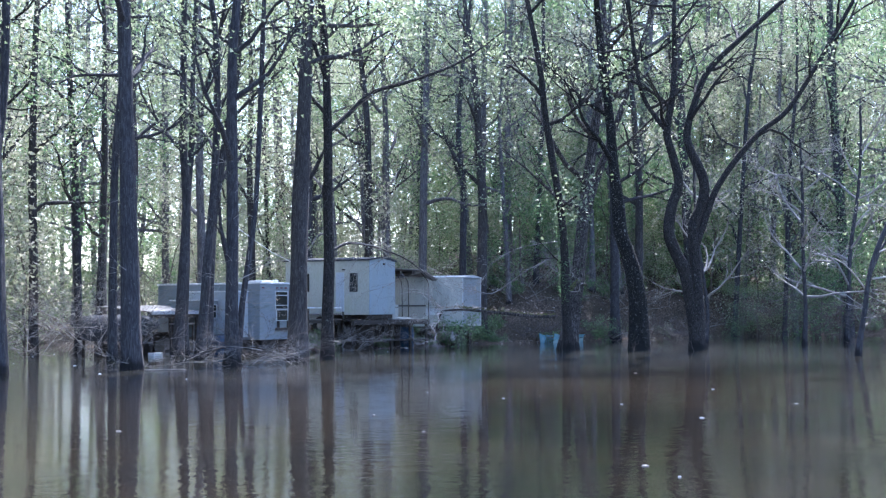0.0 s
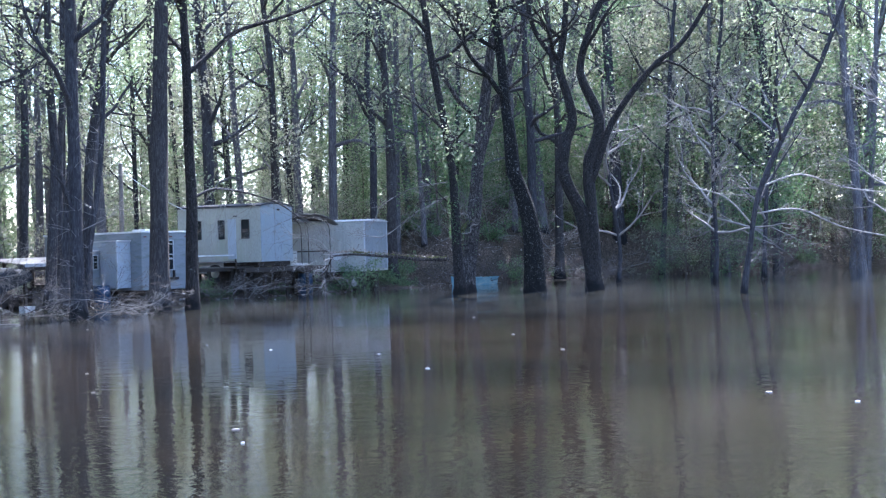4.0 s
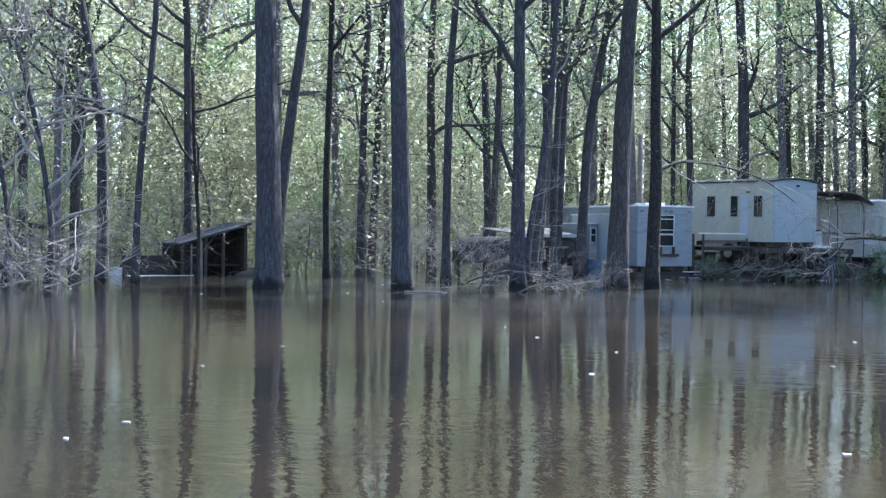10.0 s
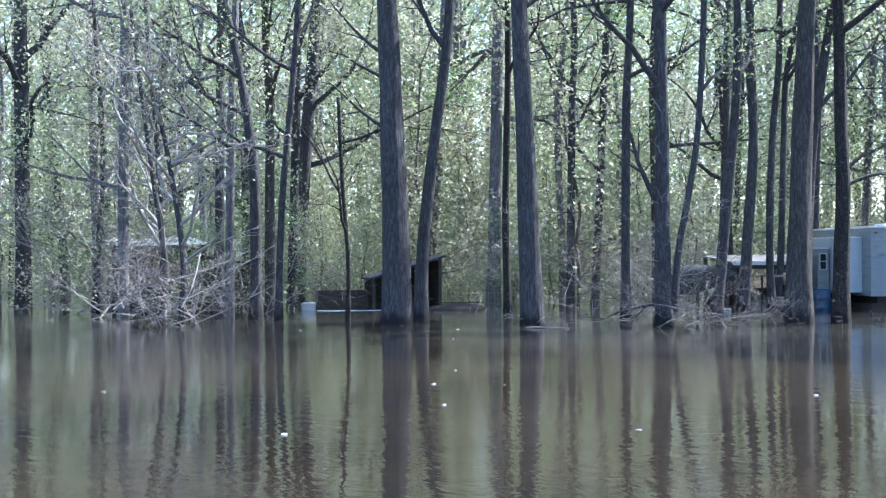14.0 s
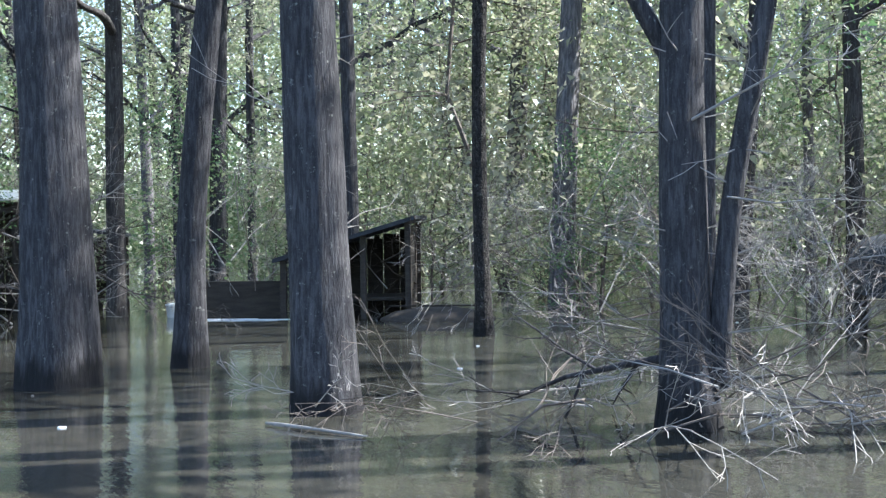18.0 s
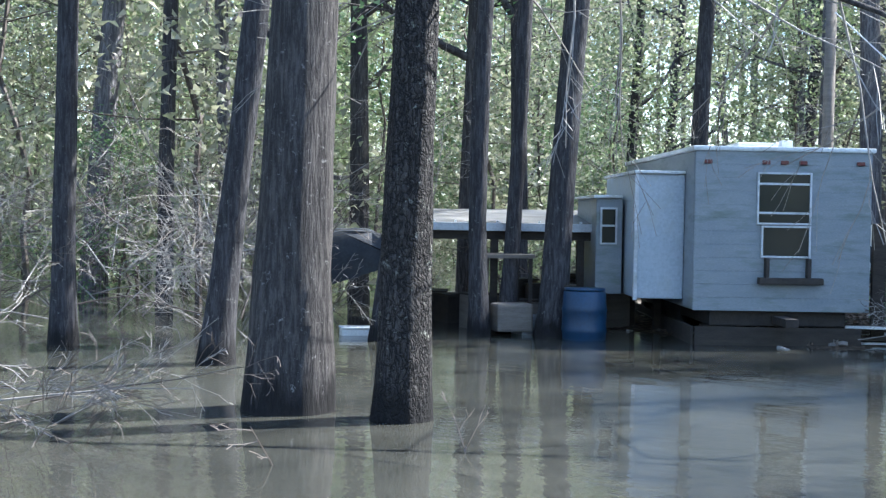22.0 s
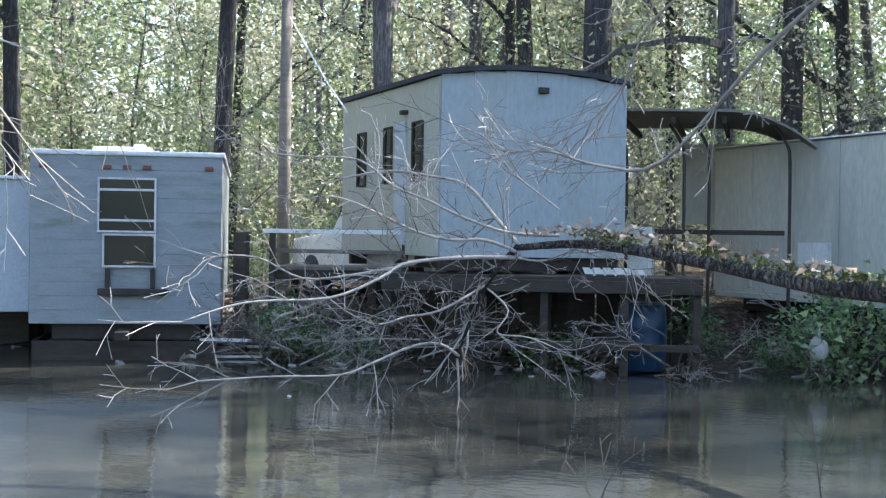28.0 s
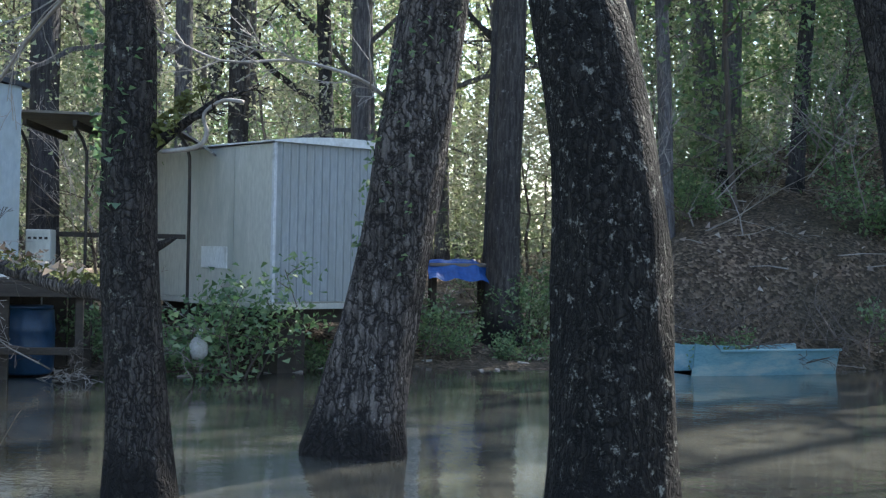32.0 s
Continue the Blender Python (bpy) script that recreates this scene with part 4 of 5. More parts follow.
for k, (x, y, h) in enumerate(((-17.5, 3.8, 3.4), (-20.0, 8.6, 4.2), (-24.6, 6.0, 4.5), (-24.9, 9.5, 4.5), (-15.8, 2.6, 2.6), (-20.5, 4.6, 3.6))):
    brush("bare_shrub", x, y, -0.2, 26, h * 0.8, h, "grey leafless shrub drooping into the flood", 50 + k, thick=0.02, flat=1.0, category="shrub", mat=TWIG)
for k, (x, y, h) in enumerate(((22.6, 25.8, 3.4), (19.0, 24.5, 3.0), (13.2, 20.6, 1.2), (25, 22, 3.6), (21.0, 20.6, 2.6))):
    brush("bare_shrub", x, y, -0.1, 24, h * 0.9, h, "grey leafless shrub hanging over the flood", 60 + k, thick=0.012, flat=1.1, category="shrub", mat=TWIG_DARK)


for k, (x, y, h) in enumerate(((-11.5, 14.5, 3.6), (-9.8, 16.0, 3.2), (-13.8, 16.2, 4.0), (-16.5, 15.0, 4.0), (-8.3, 14.8, 2.6), (-11.0, 18.5, 4.2), (-14.5, 19.5, 4.4), (-18.0, 12.0, 4.0))):
    brush("bare_shrub", x, y, -0.2, 22, h * 0.75, h, "leafless shrub of fine grey twigs in the flooded wood", 640 + k, thick=0.014, flat=1.3, category="shrub")
for k, (x, y, h) in enumerate(((3.0, 27.4, 3.4), (0.4, 26.6, 3.6), (8.6, 29.6, 3.2), (11.2, 30.8, 3.4), (-7.4, 24.6, 3.4), (14.0, 31.5, 3.6))):
    brush("bare_shrub", x, y, ground_height(x, y) - 0.05, 20, h * 0.75, h, "leafless grey shrub behind the trailers", 660 + k, thick=0.014, flat=1.5, category="shrub")

FORKS = [
    (0.026, [(2.60, 18.31, 1.45), (2.36, 18.30, 1.70), (2.08, 18.25, 1.99), (1.76, 18.16, 2.07), (1.39, 18.04, 2.12), (0.98, 17.87, 2.05), (0.68, 17.81, 1.96)]),
    (0.020, [(2.61, 18.31, 1.39), (2.43, 18.02, 1.50), (2.26, 17.74, 1.50), (2.10, 17.46, 1.56), (1.94, 17.19, 1.69), (1.79, 16.92, 1.81), (1.71, 16.71, 1.85)]),
    (0.018, [(2.87, 18.55, 1.55), (2.53, 18.24, 1.57), (2.22, 17.97, 1.70), (1.99, 17.77, 1.84), (1.76, 17.57, 1.96), (1.53, 17.36, 2.18), (1.16, 17.03, 2.20), (0.83, 16.74, 2.24)]),
    (0.022, [(2.59, 18.29, 1.35), (2.37, 17.77, 1.35), (2.15, 17.24, 1.30), (2.13, 16.88, 1.18), (1.99, 16.41, 1.03), (1.67, 15.78, 1.00), (1.51, 15.28, 0.87)]),
    (0.040, [(2.60, 18.31, 1.45), (2.42, 18.14, 1.17), (2.27, 18.01, 0.73), (2.20, 17.95, 0.46)]),
    (0.018, [(2.21, 17.96, 0.48), (2.20, 17.68, 0.60), (2.14, 17.35, 0.60), (2.01, 16.97, 0.48), (1.93, 16.63, 0.40), (1.66, 16.11, 0.41), (1.39, 15.58, 0.40)]),
    (0.013, [(2.40, 18.13, 1.12), (2.17, 17.72, 0.89), (2.03, 17.40, 0.84), (1.95, 17.12, 0.79), (1.83, 16.81, 0.91), (1.68, 16.48, 1.18)]),
    (0.012, [(2.87, 18.55, 1.78), (2.61, 18.39, 2.01), (2.46, 18.32, 2.16), (2.28, 18.23, 2.41), (1.94, 17.99, 2.58)]),
    (0.013, [(1.92, 17.70, 1.29), (1.61, 17.22, 1.19), (1.38, 16.81, 1.16), (1.20, 16.45, 1.33), (1.03, 16.09, 1.33), (1.01, 15.86, 1.19)]),
    (0.020, [(3.26, 18.89, 1.71), (3.04, 18.77, 1.43), (3.14, 18.91, 1.43), (3.47, 19.27, 1.59)]),
    (0.012, [(2.57, 18.28, 1.35), (2.86, 18.34, 1.33), (3.18, 18.43, 1.46), (3.44, 18.46, 1.44), (3.63, 18.43, 1.27), (3.74, 18.33, 1.08)]),
    (0.012, [(2.38, 18.11, 1.09), (2.59, 18.16, 0.89), (2.57, 18.01, 0.70), (2.85, 18.13, 0.66), (3.21, 18.31, 0.49)]),
]


def fallen_limb():
    t = thing("fallen_limb", pose(0, 0, 0), "mossy broken limb with pale bare twigs, fallen across the bank", "branch")
    r = random.Random(71)
    line = smooth_line([(6.35, 16.5, 1.22), (5.6, 17.1, 1.24), (4.6, 17.7, 1.36), (3.6, 18.2, 1.46), (3.1, 18.34, 1.48), (2.6, 18.31, 1.44)], 4)
    g = Geo()
    g.tube(line, [0.074 - 0.0022 * i for i in range(len(line))], 10, True, 0.2, 4.0)
    log = part("log", g, BARK_ROUGH, t, smooth=True)
    m = Geo()
    for i, p in enumerate(line[1:15]):
        for _ in range(10):
            q = p + Vector((r.gauss(0, 0.06), r.gauss(0, 0.06), 0.075 + r.uniform(-0.02, 0.02)))
            for _ in range(4):
                m.leaf(q + Vector((r.gauss(0, 0.04), r.gauss(0, 0.04), r.uniform(-0.03, 0.03))), 0.055, r)
    tagged(part("moss", m, MOSS, log, "green moss tufts along its top"), kind="stuff")
    dry = Geo()
    for p in line[3:20]:
        for _ in range(13):
            dry.leaf(p + Vector((r.gauss(0, 0.10), r.gauss(0, 0.10), 0.09 + abs(r.gauss(0, 0.045)))), r.uniform(0.04, 0.10), r)
    tagged(part("caught_leaves", dry, LITTER_LEAF, log, "dry leaves and sprouts caught on the log"), kind="stuff")
    for w, pts in FORKS:
        w *= 0.85
        b = Geo()
        curve = smooth_line(pts, 4)
        n = len(curve)
        b.tube(curve, [max(0.004, w * (1 - 0.7 * i / n)) for i in range(n)], 6, True, 0.2, w * 90)
        br = part("branch", b, BARK_DARK if w > 0.03 else BLEACHED, t, "sun-bleached bare branch" if w < 0.03 else "", True)
        for i in range(2, n, 2):
            for _ in range(2 if r.random() < 0.5 else 1):
                ax = (curve[min(i + 1, n - 1)] - curve[i - 1]).normalized()
                d = ax + Vector((r.gauss(0, 0.6), r.gauss(0, 0.6), r.gauss(0.15, 0.6)))
                g2 = Geo()
                grow(g2, r, curve[i], d, r.uniform(0.25, 0.75), max(0.005, w * 0.35), 1, [], up=0.0, bend=0.32, sides=(5, 4, 3, 3), kids=(0, 3, 1), spread=0.9, ratio=0.5, minr=0.0028)
                part("twig", g2, (BLEACHED, TWIG, TWIG_DARK)[(i + int(w * 1000)) % 3], br)
    return t


fallen_limb()


def long_low_limb():
    """The long low limb of the dark tree, with hanging twigs."""
    r = random.Random(81)
    ax = Vector((0.80, 0.60, 0))
    base = Vector((0.05, 0, 3.25))
    line = smooth_line([base, base + ax * 0.9 + Vector((0, 0, 0.32)), base + ax * 2.2 + Vector((0, 0, 0.20)), base + ax * 3.4 + Vector((0.1, -0.1, -0.15)), base + ax * 4.4 + Vector((0.2, -0.3, -0.8))], 4)
    g = Geo()
    g.tube(line, [0.05 - 0.0025 * i for i in range(len(line))], 7, False, 0.15, 2.0)
    limb = part("low_limb", g, BARK_PALE, EBR, "pale low limb with hanging twigs", True)
    for k in range(15):
        p = line[3 + k % (len(line) - 4)]
        d = ax * r.uniform(0.3, 1.0) + Vector((r.gauss(0, 0.5), r.gauss(0, 0.5), r.uniform(-0.7, 0.35)))
        b = Geo()
        grow(b, r, p, d, r.uniform(1.0, 2.3), 0.012, 1, [], up=-0.05, bend=0.2, sides=(5, 4, 3, 3), kids=(0, 5, 3), spread=0.7, ratio=0.5, minr=0.0028)
        part("twig", b, TWIG, limb)


long_low_limb()
for seed, pts, w in ((83, [(0.1, 0, 7.0), (0.75, 0.45, 7.6), (1.5, 0.7, 8.3), (2.9, 1.0, 8.8), (4.5, 1.3, 9.5), (6.0, 1.6, 10.6)], 0.09), (84, [(-0.05, 0, 8.6), (-0.5, -0.1, 9.8), (-1.1, -0.2, 11.4)], 0.08)):
    curve = smooth_line(pts, 4)
    g = Geo()
    g.tube(curve, [max(0.02, w * (1 - 0.8 * i / len(curve))) for i in range(len(curve))], 8, False, 0.15, seed)
    up = part("upper_limb", g, BARK_DARK, EBR, smooth=True)
    rl = random.Random(seed)
    for p in curve[4::2]:
        for _ in range(2):
            b = Geo()
            grow(b, rl, p, (rl.gauss(0.4, 0.6), rl.gauss(0, 0.6), rl.uniform(-0.2, 0.9)), rl.uniform(0.8, 1.8), 0.018, 1, [], up=0.03, bend=0.25, sides=(5, 4, 3), kids=(0, 4, 2), ratio=0.5, minr=0.004)
            part("twig", b, TWIG_DARK, up)


def stick(x, y, seed, h, label="thin brown stick rising from the water"):
    r = random.Random(seed)
    t = thing("water_stick", pose(x, y, -0.1), label, "stick", "sticks in the water")
    g = Geo()
    grow(g, r, (0, 0, 0), (r.gauss(0, 0.5), r.gauss(0, 0.5), 0.8), h, 0.008, 1, [], up=-0.08, bend=0.25, sides=(5, 4, 3), kids=(0, 3, 2), spread=0.8, minr=0.003)
    part("twig", g, TWIG_DARK, t)


for k, (x, y, h) in enumerate(((6.2, 15.4, 0.7), (8.1, 13.6, 0.5), (8.9, 13.3, 0.45), (5.2, 14.6, 0.6), (10.9, 14.9, 0.5), (-1.9, 9.6, 0.5), (-1.2, 10.6, 0.6), (4.4, 13.2, 0.4), (10.4, 15.1, 0.4))):
    stick(x, y, 90 + k, h)

dl = Geo()
dl.tube(smooth_line([(-7.95, 5.9, 0.02), (-7.5, 5.95, 0.03), (-6.9, 6.1, 0.015)], 4), [0.012, 0.016, 0.017, 0.016, 0.015, 0.014, 0.013, 0.011, 0.007], 8, True, 0.2)
dlog = thing("drift_log", pose(0, 0, 0), "pale drift log afloat at a tree foot", "log")
part("log", dl, TWIG, dlog, smooth=True)

r9 = random.Random(9)
for k in range(34):
    x, y = r9.uniform(-13, 9), r9.uniform(-18, 19)
    if shore_distance(x, y) > -1.2:
        continue
    g = Geo()
    s = r9.uniform(0.015, 0.04)
    n = 7
    g.v = [Vector((math.cos(6.283 * i / n) * s * r9.uniform(0.6, 1.2), math.sin(6.283 * i / n) * s * r9.uniform(0.6, 1.2), z)) for z in (-0.008, 0.012) for i in range(n)]
    g.f = [tuple(range(n, 2 * n)), tuple(reversed(range(n)))] + [(i, (i + 1) % n, n + (i + 1) % n, n + i) for i in range(n)]
    f = thing("floating_leaf", pose(x, y, 0, 0, 0, r9.uniform(0, 360)), "pale dead leaf floating on the flood", "leaf", "floating leaves")
    part("blade", g, (PLASTIC_WHITE, TWIG)[k % 2], f)

# ---- drowned shed with its landing ----
SHED = thing("drowned_shed", pose(-17.6, 12.4, 0, 0, 0, 46), "dark rotten lean-to shed standing in the flood", "shed")


def slab(name, parent, mat, pts, thick, label=""):
    """A flat board through four corner points, thick downwards."""
    g = Geo()
    g.v = [Vector(p) for p in pts] + [Vector(p) - Vector((0, 0, thick)) for p in pts]
    g.f = [(0, 1, 2, 3), (7, 6, 5, 4), (0, 4, 5, 1), (1, 5, 6, 2), (2, 6, 7, 3), (3, 7, 4, 0)]
    return part(name, g, mat, parent, label)


slab("roof", SHED, ROOF_DARK, [(-0.15, -0.2, 1.02), (2.25, -0.2, 1.72), (2.25, 2.2, 1.72), (-0.15, 2.2, 1.02)], 0.07, "sloping dark sheet roof")
for x, h in ((0.0, 0.98), (0.75, 1.2), (1.35, 1.38), (2.1, 1.6)):
    for y in (0.0, 2.0):
        boxpart("post", SHED, WOOD_DARK, x - 0.05, x + 0.05, y - 0.05, y + 0.05, -1.0, h, 0.008)
for k in range(7):
    boxpart("wall_board", SHED, WOOD_DARK, -0.02 + k * 0.30, 0.27 + k * 0.30, 1.9, 1.93, -0.8, 0.98 + 0.28 * k * 0.30, 0.004)
for k in range(5):
    boxpart("side_board", SHED, WOOD_DARK, 2.05, 2.08, 0.06 + k * 0.38, 0.42 + k * 0.38, -0.8, 1.55, 0.004)
for x0, x1, z0, z1 in ((0.24, 0.30, -0.5, 1.0), (0.58, 0.64, -0.5, 1.1), (0.30, 0.58, 0.62, 0.67), (0.30, 0.58, 0.86, 0.91)):
    boxpart("door_frame", SHED, WOOD_GREY, x0, x1, -0.085, -0.055, z0, z1, 0.004, "weathered grey frame piece")
boxpart("shelf", SHED, WOOD_DARK, 0.8, 2.0, 0.3, 1.6, 0.28, 0.34, 0.01)
boxpart("low_wall", SHED, WOOD_DARK, -1.75, -0.12, 0.6, 0.68, -0.6, 0.62, 0.01, "low dark plank wall beside the shed")
LANDING = thing("floating_boards", pose(-18.5, 11.1, 0, 0, 0, 46), "sunlit pale boards afloat beside the shed", "boards")
for k, (y, x0, x1) in enumerate(((0.0, 0.0, 1.5), (0.16, 0.4, 1.9), (0.30, -0.2, 1.1))):
    boxpart("board", LANDING, WHITE_METAL, x0, x1, y, y + 0.05, -0.02, 0.012, 0.006)
tub = thing("white_tub", pose(-19.5, 11.5, 0), "white plastic tub afloat on the flood", "tub")
tb = Geo()
tb.tube([(0, 0, -0.08), (0, 0, 0.02), (0, 0, 0.20), (0, 0, 0.22)], [0.20, 0.23, 0.25, 0.27], 18)
part("shell", tb, PLASTIC_WHITE, tub, smooth=True)
boxpart("handle", tub, PLASTIC_WHITE, -0.02, 0.02, -0.24, 0.24, 0.222, 0.25, 0.006)
hull = thing("upturned_boat", pose(-15.6, 14.1, 0.0, 0, 0, 46), "dark upturned boat hull half sunk by the shed", "boat")
hg = Geo()
for i in range(9):
    u = -1 + 2 * i / 8
    w = 0.55 * math.sqrt(max(0.02, 1 - u * u * 0.9))
    for k in range(9):
        a = math.pi * k / 8
        hg.v.append(Vector((u * 0.95, math.cos(a) * w, math.sin(a) * w * 0.5 - 0.06)))
hg.f = [(i * 9 + k, i * 9 + k + 1, (i + 1) * 9 + k + 1, (i + 1) * 9 + k) for i in range(8) for k in range(8)]
hg.f += [tuple(reversed(range(9))), tuple(range(72, 81))]
part("hull", hg, WOOD_DARK, hull, smooth=True)
boxpart("keel", hull, WOOD_DARK, -0.8, 0.8, -0.02, 0.02, 0.21, 0.24, 0.006)

# ---- open-fronted shed deeper in the flooded wood ----
OUT = thing("open_shed", pose(-22.6, 9.3, 0, 0, 0, 59), "open-fronted dark shed with a pale sheet roof in the flooded wood", "shed")
slab("roof", OUT, WHITE_METAL, [(-2.2, -0.3, 2.05), (0.6, -0.3, 2.12), (0.6, 2.2, 2.36), (-2.2, 2.2, 2.29)], 0.03, "sagging pale sheet roof")
slab("side_roof", OUT, ROOF_DARK, [(0.62, -0.1, 1.72), (2.4, -0.1, 1.45), (2.4, 2.0, 1.45), (0.62, 2.0, 1.72)], 0.05, "dark lower roof of the side bay")
for x, h in ((-2.0, 2.0), (-0.7, 2.03), (0.5, 2.06), (2.3, 1.4)):
    for y in (0.0, 1.9):
        boxpart("post", OUT, WOOD_DARK, x - 0.06, x + 0.06, y - 0.06, y + 0.06, -1.0, h if y < 1 or x > 1 else h + 0.2, 0.008)
for k in range(15):
    boxpart("wall_board", OUT, WOOD_DARK, -2.05 + k * 0.29, -1.77 + k * 0.29, 1.97, 2.0, -0.8, 2.1 if k < 9 else 1.38, 0.004)
boxpart("beam", OUT, WOOD_DARK, -2.1, 0.58, -0.16, -0.08, 1.86, 1.98, 0.006)
for x0, x1, z in ((-1.8, -0.8, 0.45), (0.7, 2.2, 0.62)):
    boxpart("bench_board", OUT, WOOD_DARK, x0, x1, 0.4, 1.4, z, z + 0.06, 0.006)

# ---- open shelter with a long white roof, and the junk beneath ----
SHELTER = thing("open_shelter", pose(-7.75, 17.2, 0, 0, 0, 46), "long open shelter with a dull metal roof, bright at its edge", "shelter")
slab("roof", SHELTER, SHEET_GREY, [(0, 0, 1.46), (3.6, 0, 1.48), (3.6, 2.6, 1.68), (0, 2.6, 1.66)], 0.03, "long dull metal roof strewn with old leaves")
boxpart("fascia", SHELTER, FRAME_WHITE, 0.0, 3.6, -0.03, -0.003, 1.36, 1.47, 0.006)
for k in range(13):
    boxpart("roof_rib", SHELTER, WHITE_METAL, 0.05 + k * 0.29, 0.08 + k * 0.29, 0.0, 0.03, 1.475, 1.50, 0.003)
boxpart("beam", SHELTER, WOOD_DARK, 0.0, 3.6, 0.06, 0.16, 1.24, 1.425, 0.006)
for x in (0.1, 1.2, 2.4, 3.5):
    for y in (0.12, 2.4):
        boxpart("post", SHELTER, WOOD_DARK, x - 0.05, x + 0.05, y - 0.05, y + 0.05, -0.4, 1.42 if y < 1 else 1.66, 0.006)
tarp = Geo()
arc = [(-1.42, 0.5)] + [(-0.72 - 0.70 * math.cos(math.pi * k / 10), 0.92 + 0.42 * math.sin(math.pi * k / 10) ** 0.8) for k in range(11)] + [(-0.02, 0.95)]
for y in (-0.4, 0.4, 1.2, 2.0):
    tarp.v += [Vector((x, y + 0.06 * math.sin(9 * x), z + 0.05 * noise.noise(Vector((x * 3, y * 2, z))))) for x, z in arc]
tn = len(arc)
tarp.f = [(r * tn + k, r * tn + k + 1, (r + 1) * tn + k + 1, (r + 1) * tn + k) for r in range(3) for k in range(tn - 1)]
tarp.f += [tuple(reversed(range(tn))), tuple(range(3 * tn, 4 * tn))]
part("tarp", tarp, ROOF_DARK, SHELTER, "dark humped tarp over the shelter's end", True)
for y in (-0.3, 1.9):
    boxpart("tarp_pole", SHELTER, WOOD_DARK, -1.25, -1.18, y - 0.04, y + 0.04, -0.4, 1.03, 0.006)


def at_shelter(x, y, z=0.0, turn=0.0):
    return SHELTER.matrix_basis @ pose(x, y, z, 0, 0, turn)


junk = random.Random(17)
for k in range(14):
    x, y = junk.uniform(0.2, 3.3), junk.uniform(0.4, 2.2)
    c = thing("crate", at_shelter(x, y, 0.0, junk.uniform(-30, 30)), "grimy wooden crate stored under the shelter", "crate", "stored crates")
    w, h = junk.uniform(0.18, 0.35), junk.uniform(0.25, 0.7)
    boxpart("box", c, (WOOD_DARK, WOOD_GREY, STEEL_DARK)[k % 3], -w, w, -w * 0.7, w * 0.7, -0.4, h, 0.012)
    boxpart("lid", c, WOOD_DARK, -w - 0.02, w + 0.02, -w * 0.7 - 0.02, w * 0.7 + 0.02, h + 0.002, h + 0.03, 0.008)
frame_ob = thing("old_tractor_cab", at_shelter(1.0, -0.55, 0.0, 12), "rusty bare cab frame at the water's edge", "machine")
for x in (0.0, 0.62):
    for y in (0.0, 0.5):
        boxpart("post", frame_ob, STEEL_DARK, x, x + 0.05, y, y + 0.05, -0.4, 1.0, 0.008)
boxpart("roof_bar", frame_ob, WOOD_GREY, -0.02, 0.70, -0.02, 0.03, 1.002, 1.06, 0.008)
boxpart("roof_bar", frame_ob, WOOD_GREY, -0.02, 0.70, 0.49, 0.57, 1.002, 1.06, 0.008)
boxpart("hood", frame_ob, WOOD_GREY, 0.06, 0.56, -0.35, -0.02, 0.05, 0.42, 0.04, "dull dented hood")
boxpart("floor", frame_ob, STEEL_DARK, 0.052, 0.618, 0.052, 0.498, 0.02, 0.10, 0.01)
milk = thing("plastic_crate", at_shelter(1.5, -0.72, 0.0, 20), "pale green slatted crate at the water's edge", "crate")
for z in (0.0, 0.09, 0.18):
    boxpart("slat", milk, SIDING, 0, 0.34, 0, 0.02, z + 0.01, z + 0.07, 0.006)
    boxpart("slat", milk, SIDING, 0, 0.34, 0.28, 0.30, z + 0.01, z + 0.07, 0.006)
for x in (-0.022, 0.342):
    boxpart("end_panel", milk, SIDING, x, x + 0.02, 0, 0.30, 0.0, 0.26, 0.006)
boxpart("base", milk, SIDING, 0, 0.34, 0.021, 0.279, -0.25, 0.012, 0.006)
cooler = thing("white_cooler", at_shelter(-0.9, -1.0, 0.0, 5), "low white chest afloat at the water's edge", "cooler")
boxpart("chest", cooler, PLASTIC_WHITE, 0, 0.45, 0, 0.25, -0.06, 0.08, 0.02)
boxpart("lid", cooler, PLASTIC_WHITE, -0.01, 0.46, -0.01, 0.26, 0.082, 0.11, 0.01)

barrel = thing("blue_barrel", pose(-5.35, 17.95, -0.12), "blue plastic barrel standing in shallow water", "barrel")
bg = Geo()
bg.tube([(0, 0, 0), (0, 0, 0.03), (0, 0, 0.22), (0, 0, 0.25), (0, 0, 0.28), (0, 0, 0.48), (0, 0, 0.51), (0, 0, 0.54), (0, 0, 0.73), (0, 0, 0.75)], [0.25, 0.27, 0.285, 0.295, 0.285, 0.285, 0.295, 0.285, 0.27, 0.25], 24)
part("drum", bg, PLASTIC_BLUE, barrel, smooth=True)
rg = Geo()
rg.tube([(0, 0, 0.752), (0, 0, 0.78)], [0.262, 0.262], 24)
part("rim", rg, PLASTIC_BLUE, barrel, smooth=True)
stump = thing("wooden_block", pose(-5.78, 18.05, -0.1), "dark wooden block standing at the water's edge", "block")
boxpart("block", stump, WOOD_DARK, -0.14, 0.14, -0.14, 0.14, -0.2, 0.79, 0.02)
jug = thing("white_jug", pose(-5.78, 18.05, 0.692), "white plastic jug on a wooden block", "jug")
jg = Geo()
jg.tube([(0, 0, 0), (0, 0, 0.02), (0, 0, 0.20), (0, 0, 0.25), (0, 0, 0.27)], [0.075, 0.09, 0.09, 0.06, 0.03], 16)
part("bottle", jg, PLASTIC_WHITE, jug, smooth=True)
cg = Geo()
cg.tube([(0, 0, 0.272), (0, 0, 0.30)], [0.03, 0.03], 12)
part("cap", cg, ROCK, jug, smooth=True)

